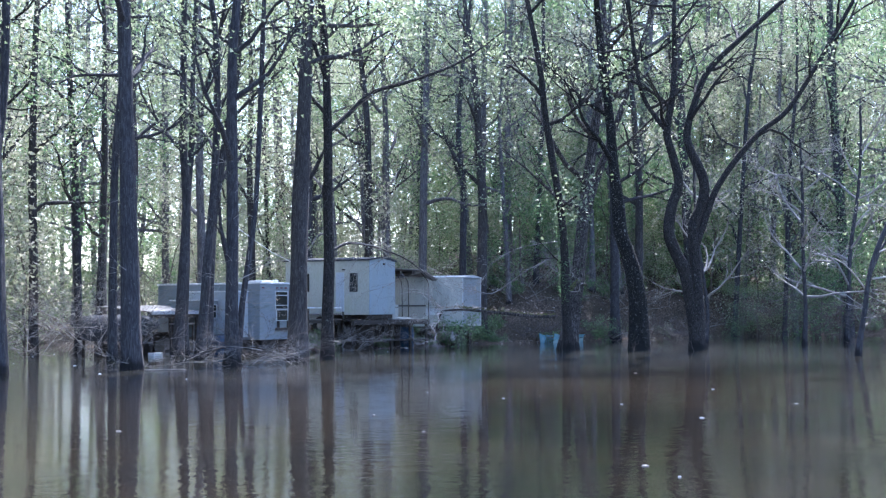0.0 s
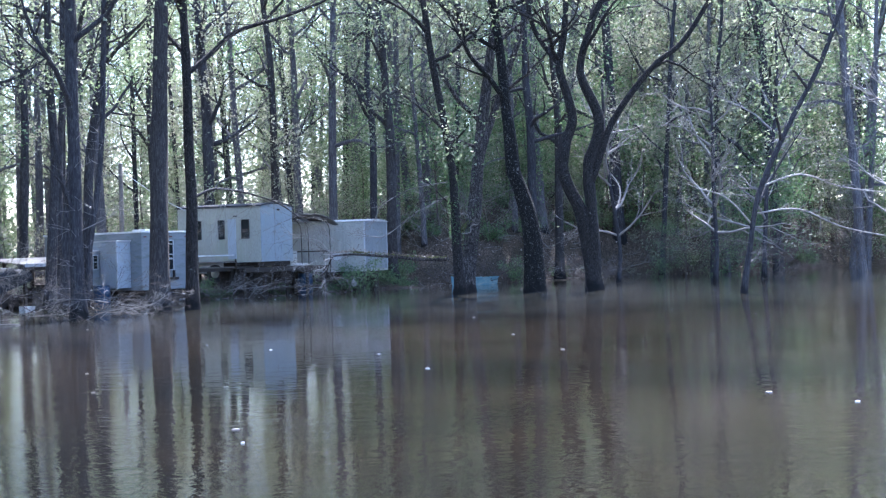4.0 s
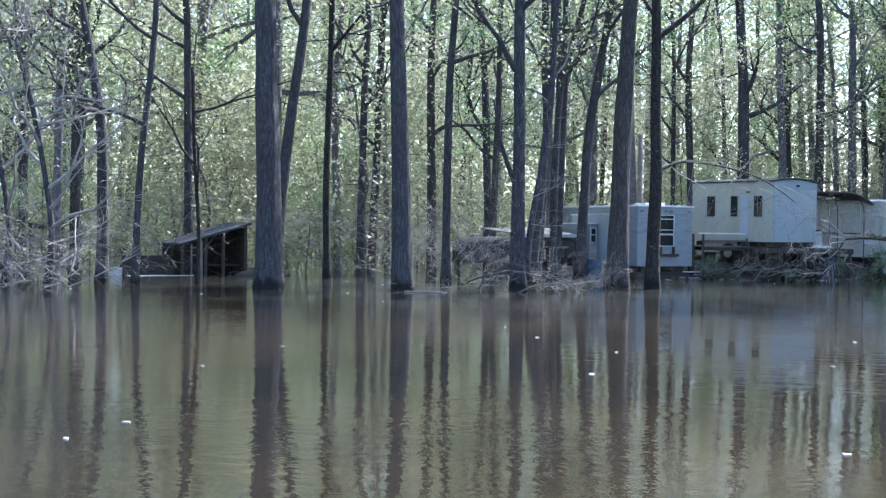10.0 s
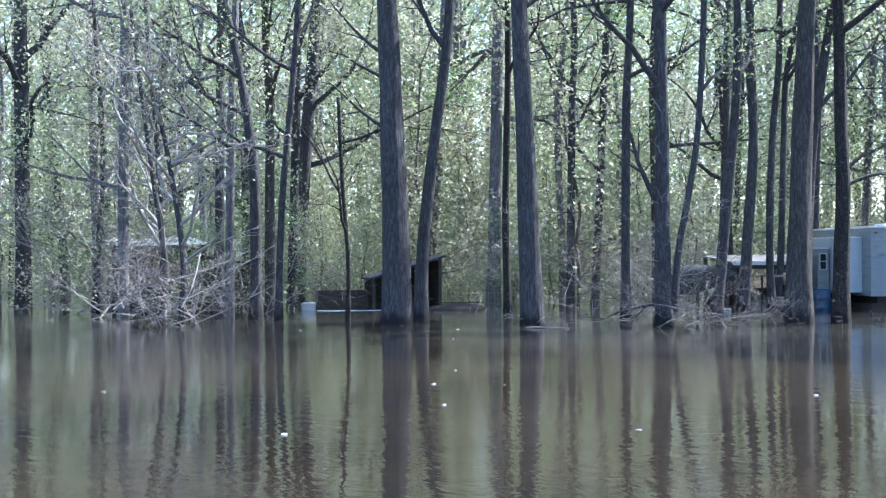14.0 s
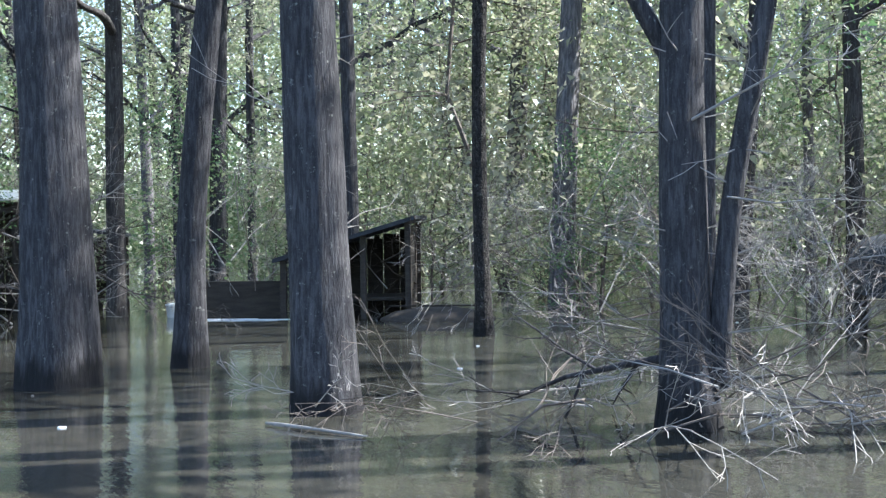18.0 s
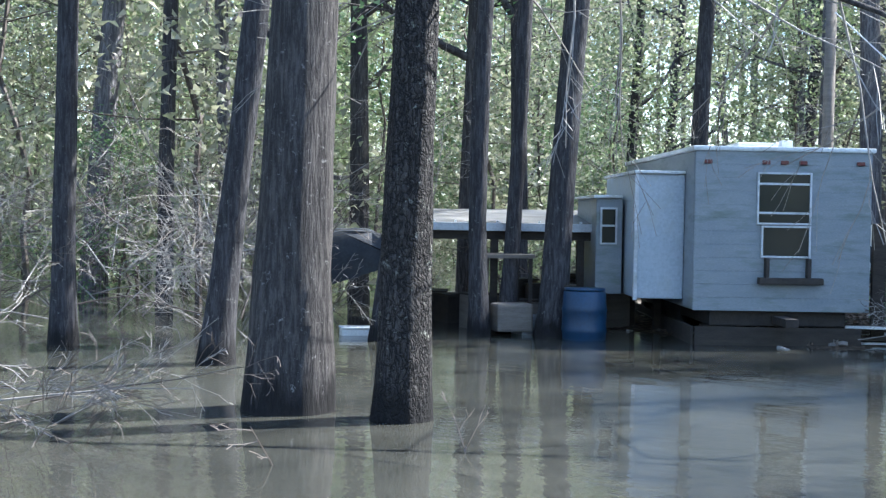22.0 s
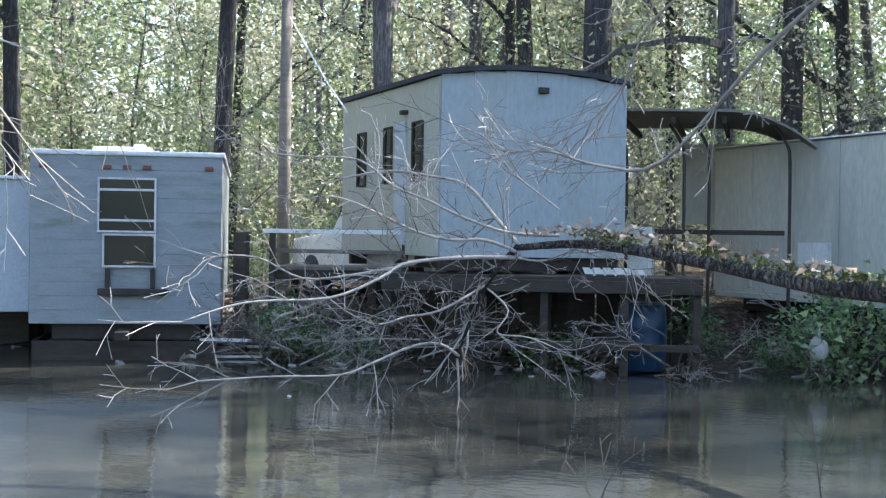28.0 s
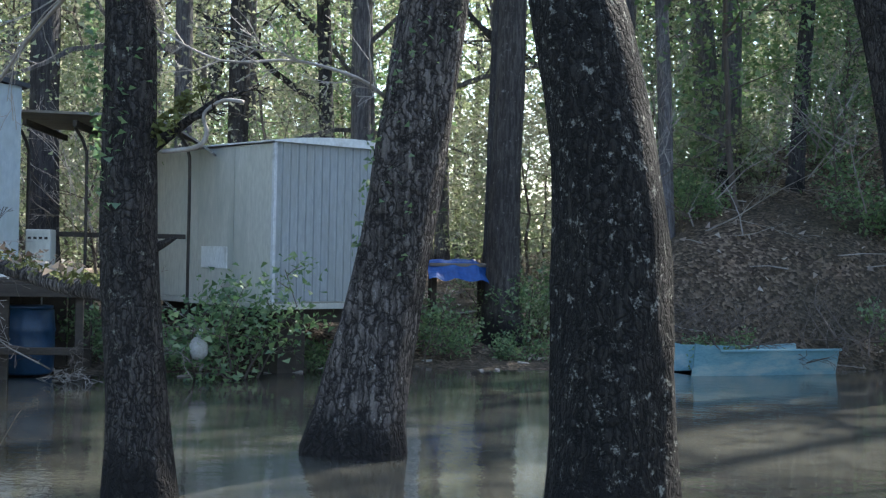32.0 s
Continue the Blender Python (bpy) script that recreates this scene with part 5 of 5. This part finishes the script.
# ---- landing and rail of the mobile home ----
DECK = thing("home_deck", pose(-2.1, 20.4, 0, 0, 0, 28), "grey plank deck with a pale hand rail", "deck")
for k in range(9):
    boxpart("plank", DECK, WOOD_GREY, 0.0 + k * 0.19, 0.18 + k * 0.19, 0.0, 1.1, 1.10, 1.14, 0.004)
boxpart("hand_rail", DECK, WHITE_METAL, -0.1, 1.75, 0.0, 0.07, 1.54, 1.59, 0.006)
boxpart("mid_rail", DECK, WOOD_GREY, -0.05, 1.7, 0.02, 0.06, 1.30, 1.35, 0.006)
for x in (0.0, 1.62):
    boxpart("post", DECK, WOOD_DARK, x, x + 0.07, -0.06, -0.002, 0.0, 1.538, 0.006)
boxpart("joist", DECK, WOOD_DARK, 0.0, 1.7, 0.03, 0.10, 0.98, 1.098, 0.006)
boxpart("joist", DECK, WOOD_DARK, 0.0, 1.7, 1.0, 1.07, 0.98, 1.098, 0.006)
boxpart("corner_post", DECK, WOOD_DARK, -0.45, -0.28, -0.05, 0.12, -0.2, 1.55, 0.02, "stout dark brown post")
for x in (0.05, 1.6):
    boxpart("leg", DECK, WOOD_DARK, x, x + 0.1, 0.98, 1.08, -0.2, 0.978, 0.008)

PLAT = thing("plank_platform", pose(-0.35, 20.3, 0, 0, 0, 26), "dark plank platform on posts below the house", "platform")
for k in range(10):
    boxpart("plank", PLAT, WOOD_DARK, 0.0, 3.6, 0.02 + k * 0.115, 0.125 + k * 0.115, 1.06, 1.10, 0.004)
boxpart("beam", PLAT, WOOD_DARK, 0.0, 3.6, 0.0, 0.09, 0.92, 1.058, 0.008)
boxpart("lower_beam", PLAT, WOOD_DARK, 0.0, 3.6, 0.03, 0.10, 0.28, 0.36, 0.008)
for x in (0.0, 0.9, 1.8, 2.7, 3.5):
    for y in (0.1, 1.05):
        boxpart("post", PLAT, WOOD_DARK, x, x + 0.09, y, y + 0.09, -0.3, 1.055, 0.008)
for k in range(12):
    boxpart("back_board", PLAT, WOOD_DARK, 0.02 + k * 0.30, 0.30 + k * 0.30, 1.16, 1.19, -0.1, 1.05, 0.004)
for k, x in enumerate((2.95,)):
    d = copy_thing(barrel, PLAT.matrix_basis @ pose(x, 0.62, 0.02, 0, 0, 40 * k))
    tagged(d, "dark blue barrel stored under a plank platform", "barrel")
sheet = thing("metal_sheet", PLAT.matrix_basis @ pose(2.3, 0.2, 1.12, 8, -4, 10), "bent white roofing sheet lying on the platform", "sheet")
part("sheet", ribs(0, 0.7, 0, 0.32, 0.12, 0.02, 0.0), BOX_SIDE, sheet)
sheet.matrix_basis = PLAT.matrix_basis @ pose(2.3, 0.15, 1.13, -78, 0, 8)
sack = thing("white_sack", pose(3.95, 22.55, 0.36), "dirty white sack on the bank", "sack")
sg = bmesh.new()
bmesh.ops.create_icosphere(sg, subdivisions=3, radius=0.11)
for v in sg.verts:
    v.co *= 1 + 0.25 * noise.noise(v.co * 6)
    v.co.z *= 1.25
part("bag", sg, ROCK, sack)
tie = Geo()
tie.tube([(0, 0, 0.14), (0.02, 0, 0.18), (0.04, 0.02, 0.2)], [0.035, 0.02, 0.04], 8)
part("tied_neck", tie, PLASTIC_WHITE, sack, smooth=True)

# ---- carport between the house and the box trailer ----
PORT = thing("carport", pose(1.35, 23.0, 0, 0, 0, 20), "open carport with a weathered bent metal roof and arched posts", "carport")
# the dimness under the roof is put into the sheet's dark colour
part("roof", arched_sheet(-0.25, 2.3, -0.2, 2.3, lambda u: 3.13 - 0.04 * u - 0.42 * max(0, u - 0.6) ** 2 / 0.16, 0.03), SHEET_GREY, PORT, "weathered metal sheet, darkened for its dim underside, bent down at one side")
for k in range(3):
    boxpart("rafter", PORT, WOOD_DARK, 0.0 + 0.6 * k, 0.05 + 0.6 * k, -0.15, 2.2, 2.94, 3.02, 0.006)
for x in (0.05, 0.75, 1.05, 2.0):
    g = Geo()
    g.tube(smooth_line([(x, 0.0, 0.3), (x, 0.0, 2.3), (x - 0.04, 0.1, 2.7), (x - 0.2, 0.25, 2.96)], 4), [0.02] * 13, 8)
    part("post", g, STEEL_DARK, PORT, smooth=True)
boxpart("back_panel", PORT, BOX_SIDE, 0.6, 1.9, 2.05, 2.09, 1.75, 2.85, 0.006, "stained pale back panel")
boxpart("cross_rail", PORT, WOOD_DARK, 0.0, 1.95, 0.10, 0.15, 1.60, 1.66, 0.006)
appl = thing("white_cabinet", PORT.matrix_basis @ pose(0.1, -0.3, 1.32), "small white cabinet with dark slots", "cabinet")
boxpart("case", appl, BOX_SIDE, 0, 0.30, 0, 0.3, -0.75, 0.36, 0.02)
for k in range(4):
    boxpart("slot", appl, STEEL_DARK, 0.03 + 0.065 * k, 0.07 + 0.065 * k, -0.004, -0.001, 0.24, 0.27, 0.0)

# ---- pickup, pole and boat ----
TRUCK = thing("pickup_truck", pose(-4.7, 23.9, 0.55, 0, 0, -28), "dusty white pickup parked behind the trailer", "car")
tg = Geo()
prof = [(0, 0.35), (0, 0.85), (0.1, 0.92), (1.2, 1.0), (1.5, 1.02), (1.95, 1.42), (2.9, 1.44), (3.1, 1.0), (4.7, 0.98), (4.7, 0.35)]
for y in (0, 1.7):
    tg.v += [Vector((x, y, z)) for x, z in prof]
n = len(prof)
tg.f = [tuple(range(n)), tuple(reversed(range(n, 2 * n)))] + [((k + 1) % n, k, k + n, (k + 1) % n + n) for k in range(n)]
part("body", tg, WHITE_METAL, TRUCK, bevel=0.05)
boxpart("side_window", TRUCK, GLASS, 1.98, 2.85, -0.012, -0.002, 1.05, 1.36, 0.0)
boxpart("bumper", TRUCK, STEEL_DARK, -0.1, -0.003, 0.1, 1.6, 0.32, 0.48, 0.02)
for x in (0.8, 3.8):
    for y in (-0.02, 1.5):
        g = Geo()
        g.tube([(x, y, 0.34), (x, y + 0.22, 0.34)], [0.34, 0.34], 20)
        wh = part("wheel", g, ROOF_DARK, TRUCK, smooth=True)
        g = Geo()
        g.tube([(x, y - 0.01, 0.34), (x, y + 0.23, 0.34)], [0.17, 0.17], 14)
        part("rim", g, WHITE_METAL, wh, smooth=True)
for y in (0.2, 1.25):
    boxpart("headlight", TRUCK, GLASS, -0.012, -0.002, y, y + 0.25, 0.62, 0.78, 0.0)

pole = thing("utility_pole", pose(-4.75, 23.75, 0.4), "weathered pale utility pole with a guy wire", "pole")
g = Geo()
g.tube([(0, 0, -0.6), (0, 0, 2), (0.02, 0, 4.8)], [0.10, 0.095, 0.085], 12)
part("shaft", g, WOOD_GREY, pole, smooth=True)
g = Geo()
g.tube([(0.05, 0, 4.5), (1.6, -1.0, 3.3), (2.6, -1.8, 2.75)], [0.012] * 3, 5)
part("guy_wire", g, WHITE_METAL, pole)

BOAT = thing("small_boat", pose(9.0, 26.15, 0, 0, 0, 38), "faded turquoise flat-bottomed boat moored at the bank", "boat")
bt = Geo()
st = [(0.0, 0.42, 0.42), (0.35, 0.48, 0.34), (1.2, 0.52, 0.31), (2.2, 0.48, 0.34)]
for x, w, h in st:
    bt.v += [Vector((x, -w, h)), Vector((x, -w * 0.8, -0.08)), Vector((x, w * 0.8, -0.08)), Vector((x, w, h)), Vector((x, w - 0.03, h)), Vector((x, w * 0.77, 0.0)), Vector((x, -w * 0.77, 0.0)), Vector((x, -w + 0.03, h))]
bt.f = [(i * 8 + k, i * 8 + (k + 1) % 8, (i + 1) * 8 + (k + 1) % 8, (i + 1) * 8 + k) for i in range(3) for k in range(8)]
bt.f += [tuple(range(7, -1, -1)), tuple(range(24, 32))]
part("hull", bt, BOAT_PAINT, BOAT)
for x in (0.6, 1.5):
    boxpart("thwart", BOAT, WOOD_GREY, x, x + 0.2, -0.45, 0.45, 0.22, 0.25, 0.006)
boxpart("gunwale", BOAT, BOAT_PAINT, 0.3, 2.2, -0.53, -0.50, 0.315, 0.345, 0.006)
TABLE = thing("tarp_covered_bench", pose(5.4, 26.9, 0.3, 0, 0, 25), "wooden bench heaped with blue tarp on the bank", "bench")
boxpart("top", TABLE, WOOD_GREY, 0, 0.9, 0, 0.5, 1.0, 1.05, 0.01)
for x in (0.05, 0.78):
    for y in (0.05, 0.38):
        boxpart("leg", TABLE, WOOD_DARK, x, x + 0.07, y, y + 0.07, -0.4, 0.998, 0.008)
tp = bmesh.new()
bmesh.ops.create_grid(tp, x_segments=18, y_segments=18, size=0.5)
for v in tp.verts:
    v.co = Vector((v.co.x * 0.95 + 0.45, v.co.y * 0.7 + 0.2, 1.08 + 0.06 * noise.noise(v.co * 5) - (0.9 * max(0, -v.co.y - 0.2) + 0.5 * max(0, v.co.x - 0.3))))
part("tarp", tp, TARP_BLUE, TABLE, "crumpled bright blue tarp")

for k, (x, y, z, n, reach) in enumerate(((0.2, 20.1, 0.1, 12, 1.3), (2.4, 21.9, 0.1, 10, 1.2), (-1.6, 20.0, 0.1, 12, 1.2), (3.9, 23.1, 0.2, 8, 1.0), (-0.8, 19.6, 0.0, 9, 1.3), (12.5, 28.4, 0.2, 10, 1.6), (15.5, 30.5, 0.3, 10, 1.8), (19, 33, 0.4, 10, 2.0), (-7.5, 20.5, 0.2, 10, 1.4))):
    brush("bank_brush", x, y, z, n, reach, 0.7, "tangle of bare sticks and briars on the bank", 600 + k, flat=0.6)
for k, u in enumerate((0.08, 0.2, 0.32, 0.46, 0.58, 0.7, 0.82, 0.93)):
    x = 7.4 + 11.5 * u
    y = 26.35 + 1.5 * u + 4.6 * u * u
    brush("root_tangle", x, y + 0.5, ground_height(x, y + 0.5) + 0.1, 13, 1.25, 0.9, "dark tangle of roots and briars on the undercut bank", 680 + k, mat=TWIG_DARK, thick=0.02, flat=0.9)


# ---- moss, ivy and broken stubs on the near trees ----
def climbing_leaves(owner, line, r, count, seed, mat, size):
    rr = random.Random(seed)
    g = Geo()
    for _ in range(count):
        u = rr.random() * (len(line) - 1)
        i = int(u)
        p = Vector(line[i]).lerp(Vector(line[i + 1]), u - i)
        a = rr.gauss(3.6, 1.2)
        if noise.noise(Vector((p.z * 1.3, a, seed))) < -0.05:
            continue
        g.leaf(p + Vector((math.cos(a), math.sin(a), 0)) * (r + rr.uniform(0.0, 0.05)), size * rr.uniform(0.6, 1.2), rr)
    ob = part("ivy", g, mat, owner, "clinging green ivy and moss")
    tagged(ob, kind="stuff")


def tree_at(x, y):
    return min((o for o in bpy.data.objects if o.type == "EMPTY" and o.get("category") == "tree"), key=lambda o: math.hypot(o.location.x - x, o.location.y - y))


MOSSY = tree_at(6.46, 16.37)
LEANING = tree_at(7.16, 18.4)
climbing_leaves(MOSSY, [(-0.10, -0.03, 1.7), (-0.14, -0.04, 2.6), (-0.16, -0.05, 3.4), (-0.30, -0.1, 5)], 0.19, 900, 3, LEAF_B, 0.06)
climbing_leaves(LEANING, [(0.20, 0.05, 1.2), (0.48, 0.1, 3.2), (0.7, 0.15, 5)], 0.27, 500, 5, LEAF_B, 0.06)
climbing_leaves(MOSSY, [(0.06, 0.0, 2.15), (0.2, 0.02, 2.32), (0.42, 0.05, 2.55)], 0.05, 320, 9, MOSS, 0.07)
rb = random.Random(31)
for p, d, n, r0 in (((0.0, 0.0, 2.1), (0.75, 0.1, 0.75), 0.6, 0.045), ((0.0, 0.0, 1.5), (0.9, 0.2, 0.25), 0.2, 0.045), ((-0.12, 0, 3.0), (-0.7, -0.1, 0.5), 1.6, 0.03)):
    g = Geo()
    grow(g, rb, p, d, n, r0, 0, [], up=0.05, bend=0.25, kids=(3, 3, 2) if n > 0.5 else (0,), ratio=0.6, minr=0.005)
    part("broken_limb", g, BARK_DARK, MOSSY, smooth=True)
g = Geo()
g.tube(smooth_line([(0.1, 0, 2.1), (0.35, -0.05, 2.12), (0.42, -0.05, 2.2), (0.40, -0.05, 2.32), (0.52, -0.05, 2.40), (0.66, -0.06, 2.39)], 4), [0.016] * 10 + [0.012] * 11, 7)
part("dead_branch", g, TWIG, MOSSY, "pale crooked dead branch", True)
CTREE = tree_at(-5.6, 8.2)
for p, d, n, r0 in (((-0.1, 0, 2.75), (-0.5, -0.32, 1.1), 2.4, 0.08), ((0, 0, 0.55), (-0.9, -0.35, -0.15), 1.6, 0.04), ((0.3, 0.1, 1.75), (0.8, 0.5, -0.25), 1.1, 0.009), ((0.05, -0.1, 2.3), (0.7, 0.3, 0.2), 1.4, 0.014)):
    g = Geo()
    grow(g, rb, p, d, n, r0, 0, [], up=0.03, bend=0.22, kids=(5, 4, 2), ratio=0.5, minr=0.003)
    part("low_branch", g, BARK if r0 > 0.03 else TWIG, CTREE, smooth=True)


# ---- thin hanging branches of the near trees ----
def hanging(owner, name, lines, mat, seed, twigs=3):
    rr = random.Random(seed)
    base = owner.matrix_basis.inverted()
    for w, pts in lines:
        curve = smooth_line([base @ Vector(p) for p in pts], 4)
        n = len(curve)
        g = Geo()
        g.tube(curve, [max(0.004, w * (1 - 0.65 * i / n)) for i in range(n)], 6, True, 0.15, seed)
        b = part(name, g, mat, owner, smooth=True)
        for i in range(2, n, 2):
            for _ in range(rr.randrange(1, twigs + 1)):
                ax = (curve[min(i + 1, n - 1)] - curve[i - 1]).normalized()
                d = ax * 1.1 + Vector((rr.gauss(0, 0.6), rr.gauss(0, 0.6), rr.gauss(0, 0.5)))
                g = Geo()
                grow(g, rr, curve[i], d, rr.uniform(0.3, 0.9), max(0.005, w * 0.4), 1, [], up=-0.02, bend=0.28, sides=(5, 4, 3, 3), kids=(0, 3, 1), spread=0.8, ratio=0.5, minr=0.0034)
                part("twig", g, TWIG, b)


hanging(MOSSY, "hanging_branch", [(0.018, [(6.36, 16.37, 3.4), (5.4, 16.9, 2.9), (4.37, 17.4, 2.12), (3.85, 17.35, 2.09), (3.45, 17.32, 2.2), (3.1, 17.25, 2.2)]), (0.014, [(6.36, 16.37, 3.9), (5.2, 17.2, 3.7), (4.25, 17.4, 3.17), (4.02, 17.47, 2.75), (3.76, 17.41, 2.45), (3.5, 17.3, 2.25)])], TWIG, 301)
hanging(LEANING, "hanging_branch", [(0.016, [(7.55, 18.35, 2.66), (7.46, 17.9, 2.76), (7.18, 17.44, 2.82), (6.71, 17.22, 2.8), (6.3, 17.1, 3.0)])], BLEACHED, 302)
ARCHED = tree_at(13.9, 9.2)
hanging(ARCHED, "long_branch", [(0.03, [(14.35, 9.20, 2.4), (15.60, 8.80, 2.5), (16.90, 8.40, 1.9), (19.10, 7.80, 1.4)]), (0.03, [(14.20, 9.20, 2.1), (13.20, 8.80, 2.9), (12.20, 8.70, 3.2)]), (0.03, [(14.50, 9.20, 3.2), (16.00, 9.40, 3.6), (17.40, 9.50, 3.2), (19.00, 9.60, 3.0)])], BLEACHED, 303, 5)
for k, (x, y, s, c) in enumerate(((-1.9, 20.3, 0.9, 0), (-1.2, 20.9, 0.8, 2), (0.9, 21.9, 0.8, 2), (2.2, 22.8, 0.9, 0), (3.3, 23.6, 0.8, 2), (4.1, 23.2, 1.3, 0), (4.4, 24.3, 0.9, 2), (5.2, 24.9, 0.8, 3), (5.8, 25.8, 0.9, 0), (6.9, 26.6, 0.8, 2), (-2.9, 20.0, 0.5, 2))):
    EXTRA_SHRUBS.append((x, y, s, c))

stack = thing("board_stack", pose(-2.75, 19.75, 0.0, 0, 0, 24), "loose stack of weathered boards beside the trailer", "boards")
rk = random.Random(51)
for k in range(9):
    x0, y0 = rk.uniform(-0.25, 0.1), rk.uniform(-0.25, 0.3)
    b = boxpart("board", stack, (WOOD_GREY, WOOD_DARK, WHITE_METAL)[k % 3], x0, x0 + rk.uniform(0.6, 1.1), y0, y0 + 0.14, 0.0, 0.03, 0.004)
    b.matrix_basis = pose(0, 0, -0.06 + 0.036 * k, 0, rk.uniform(-2, 2), rk.uniform(-14, 14))
scraps = 0
while scraps < 46:
    x, y = rk.uniform(-6.5, 7.5), rk.uniform(17.5, 27)
    d = shore_distance(x, y)
    if not -0.75 < d < 0.35:
        continue
    w, h = rk.uniform(0.03, 0.13), rk.uniform(0.003, 0.02)
    sc = thing("washed_up_scrap", pose(x, y, max(0.0, ground_height(x, y)), rk.uniform(-12, 12), rk.uniform(-12, 12), rk.uniform(0, 360)), ("pale scrap washed up at the waterline", "grey driftwood chip at the waterline")[scraps % 2], "debris", "scraps at the waterline")
    boxpart("piece", sc, (BLEACHED, WOOD_GREY, TWIG, ROCK)[scraps % 4], -w, w, -w * 0.4, w * 0.4, -0.03, h, 0.006)
    scraps += 1

# ---- low growth on the bank ----
def leafy_shrub(k, mat, label, size, count):
    r = random.Random(400 + k)
    t = thing("bank_shrub", pose(0, -240, 0), label, "shrub", "shrubs on the bank")
    g, tips = Geo(), []
    for _ in range(7):
        a = r.uniform(0, 6.283)
        grow(g, r, (r.gauss(0, 0.1), r.gauss(0, 0.1), -0.1), (math.cos(a) * 0.7, math.sin(a) * 0.7, 0.9), size * r.uniform(0.6, 1.0), 0.014, 1, tips, kids=(0, 3, 2), up=0.03, sides=(4, 3, 3))
    part("stem", g, TWIG_DARK, t)
    c = Geo()
    leaves_at(c, r, tips, count, 0.07, 0.1)
    part("foliage", c, mat, t)
    return t


shrubs = [leafy_shrub(0, LEAF_B, "dark green leafy shrub on the muddy bank", 1.0, 1500), leafy_shrub(1, LEAF_A, "pale green sprouting shrub on the bank", 0.8, 900), leafy_shrub(2, LEAF_B, "low dark green bush at the water's edge", 0.7, 1200), leafy_shrub(3, LEAF_C, "half-bare brown shrub on the bank", 0.9, 500)]
rs = random.Random(77)
placed = 0
while placed < 112:
    x, y = (rs.uniform(-9, 32), rs.uniform(18, 42)) if placed < 80 else (rs.uniform(9, 26), rs.uniform(27, 44))
    s = shore_distance(x, y)
    if not 0.0 < s < (3.0 if x < 5 else 9.0) or (x < 5 and s < 1.5 and -4.6 < x < -2.2):
        continue
    m = pose(x, y, ground_height(x, y) - 0.05, 0, 0, rs.uniform(0, 360)) @ Matrix.Scale(rs.uniform(0.6, 1.2) * (0.7 if x < 5 else 1.1), 4)
    k = rs.randrange(4) if placed < 80 else 3
    if shrubs[k].location.y < -200:
        shrubs[k].matrix_world = m
    else:
        copy_thing(shrubs[k], m)
    placed += 1

for x, y, s, k in EXTRA_SHRUBS:
    copy_thing(shrubs[k], pose(x, y, ground_height(x, y) - 0.05, 0, 0, x * 90) @ Matrix.Scale(s, 4))

# fallen sticks and litter on the bank
lt = Geo()
ls = Geo()
for k in range(9500):
    x, y = rs.uniform(-9, 30), rs.uniform(18, 42)
    s = shore_distance(x, y)
    if not -0.3 < s < 8:
        continue
    z = max(0.0, ground_height(x, y))
    lt.leaf(Vector((x, y, z + 0.03)), rs.uniform(0.06, 0.16), rs)
    if k % 14 == 0:
        a = rs.uniform(0, 6.28)
        L = rs.uniform(0.2, 1.0)
        ls.tube([(x, y, z + 0.02), (x + math.cos(a) * L * 0.5, y + math.sin(a) * L * 0.5, z + 0.06), (x + math.cos(a) * L, y + math.sin(a) * L, z + rs.uniform(0.0, 0.25))], [0.014, 0.011, 0.005], 4, cap=False)
tagged(part("dead_leaves", lt, LITTER_LEAF), "dry brown leaves scattered over the bank", "leaves", kind="stuff")
tagged(part("fallen_sticks", ls, TWIG), "bleached sticks strewn along the bank", "sticks", kind="stuff")
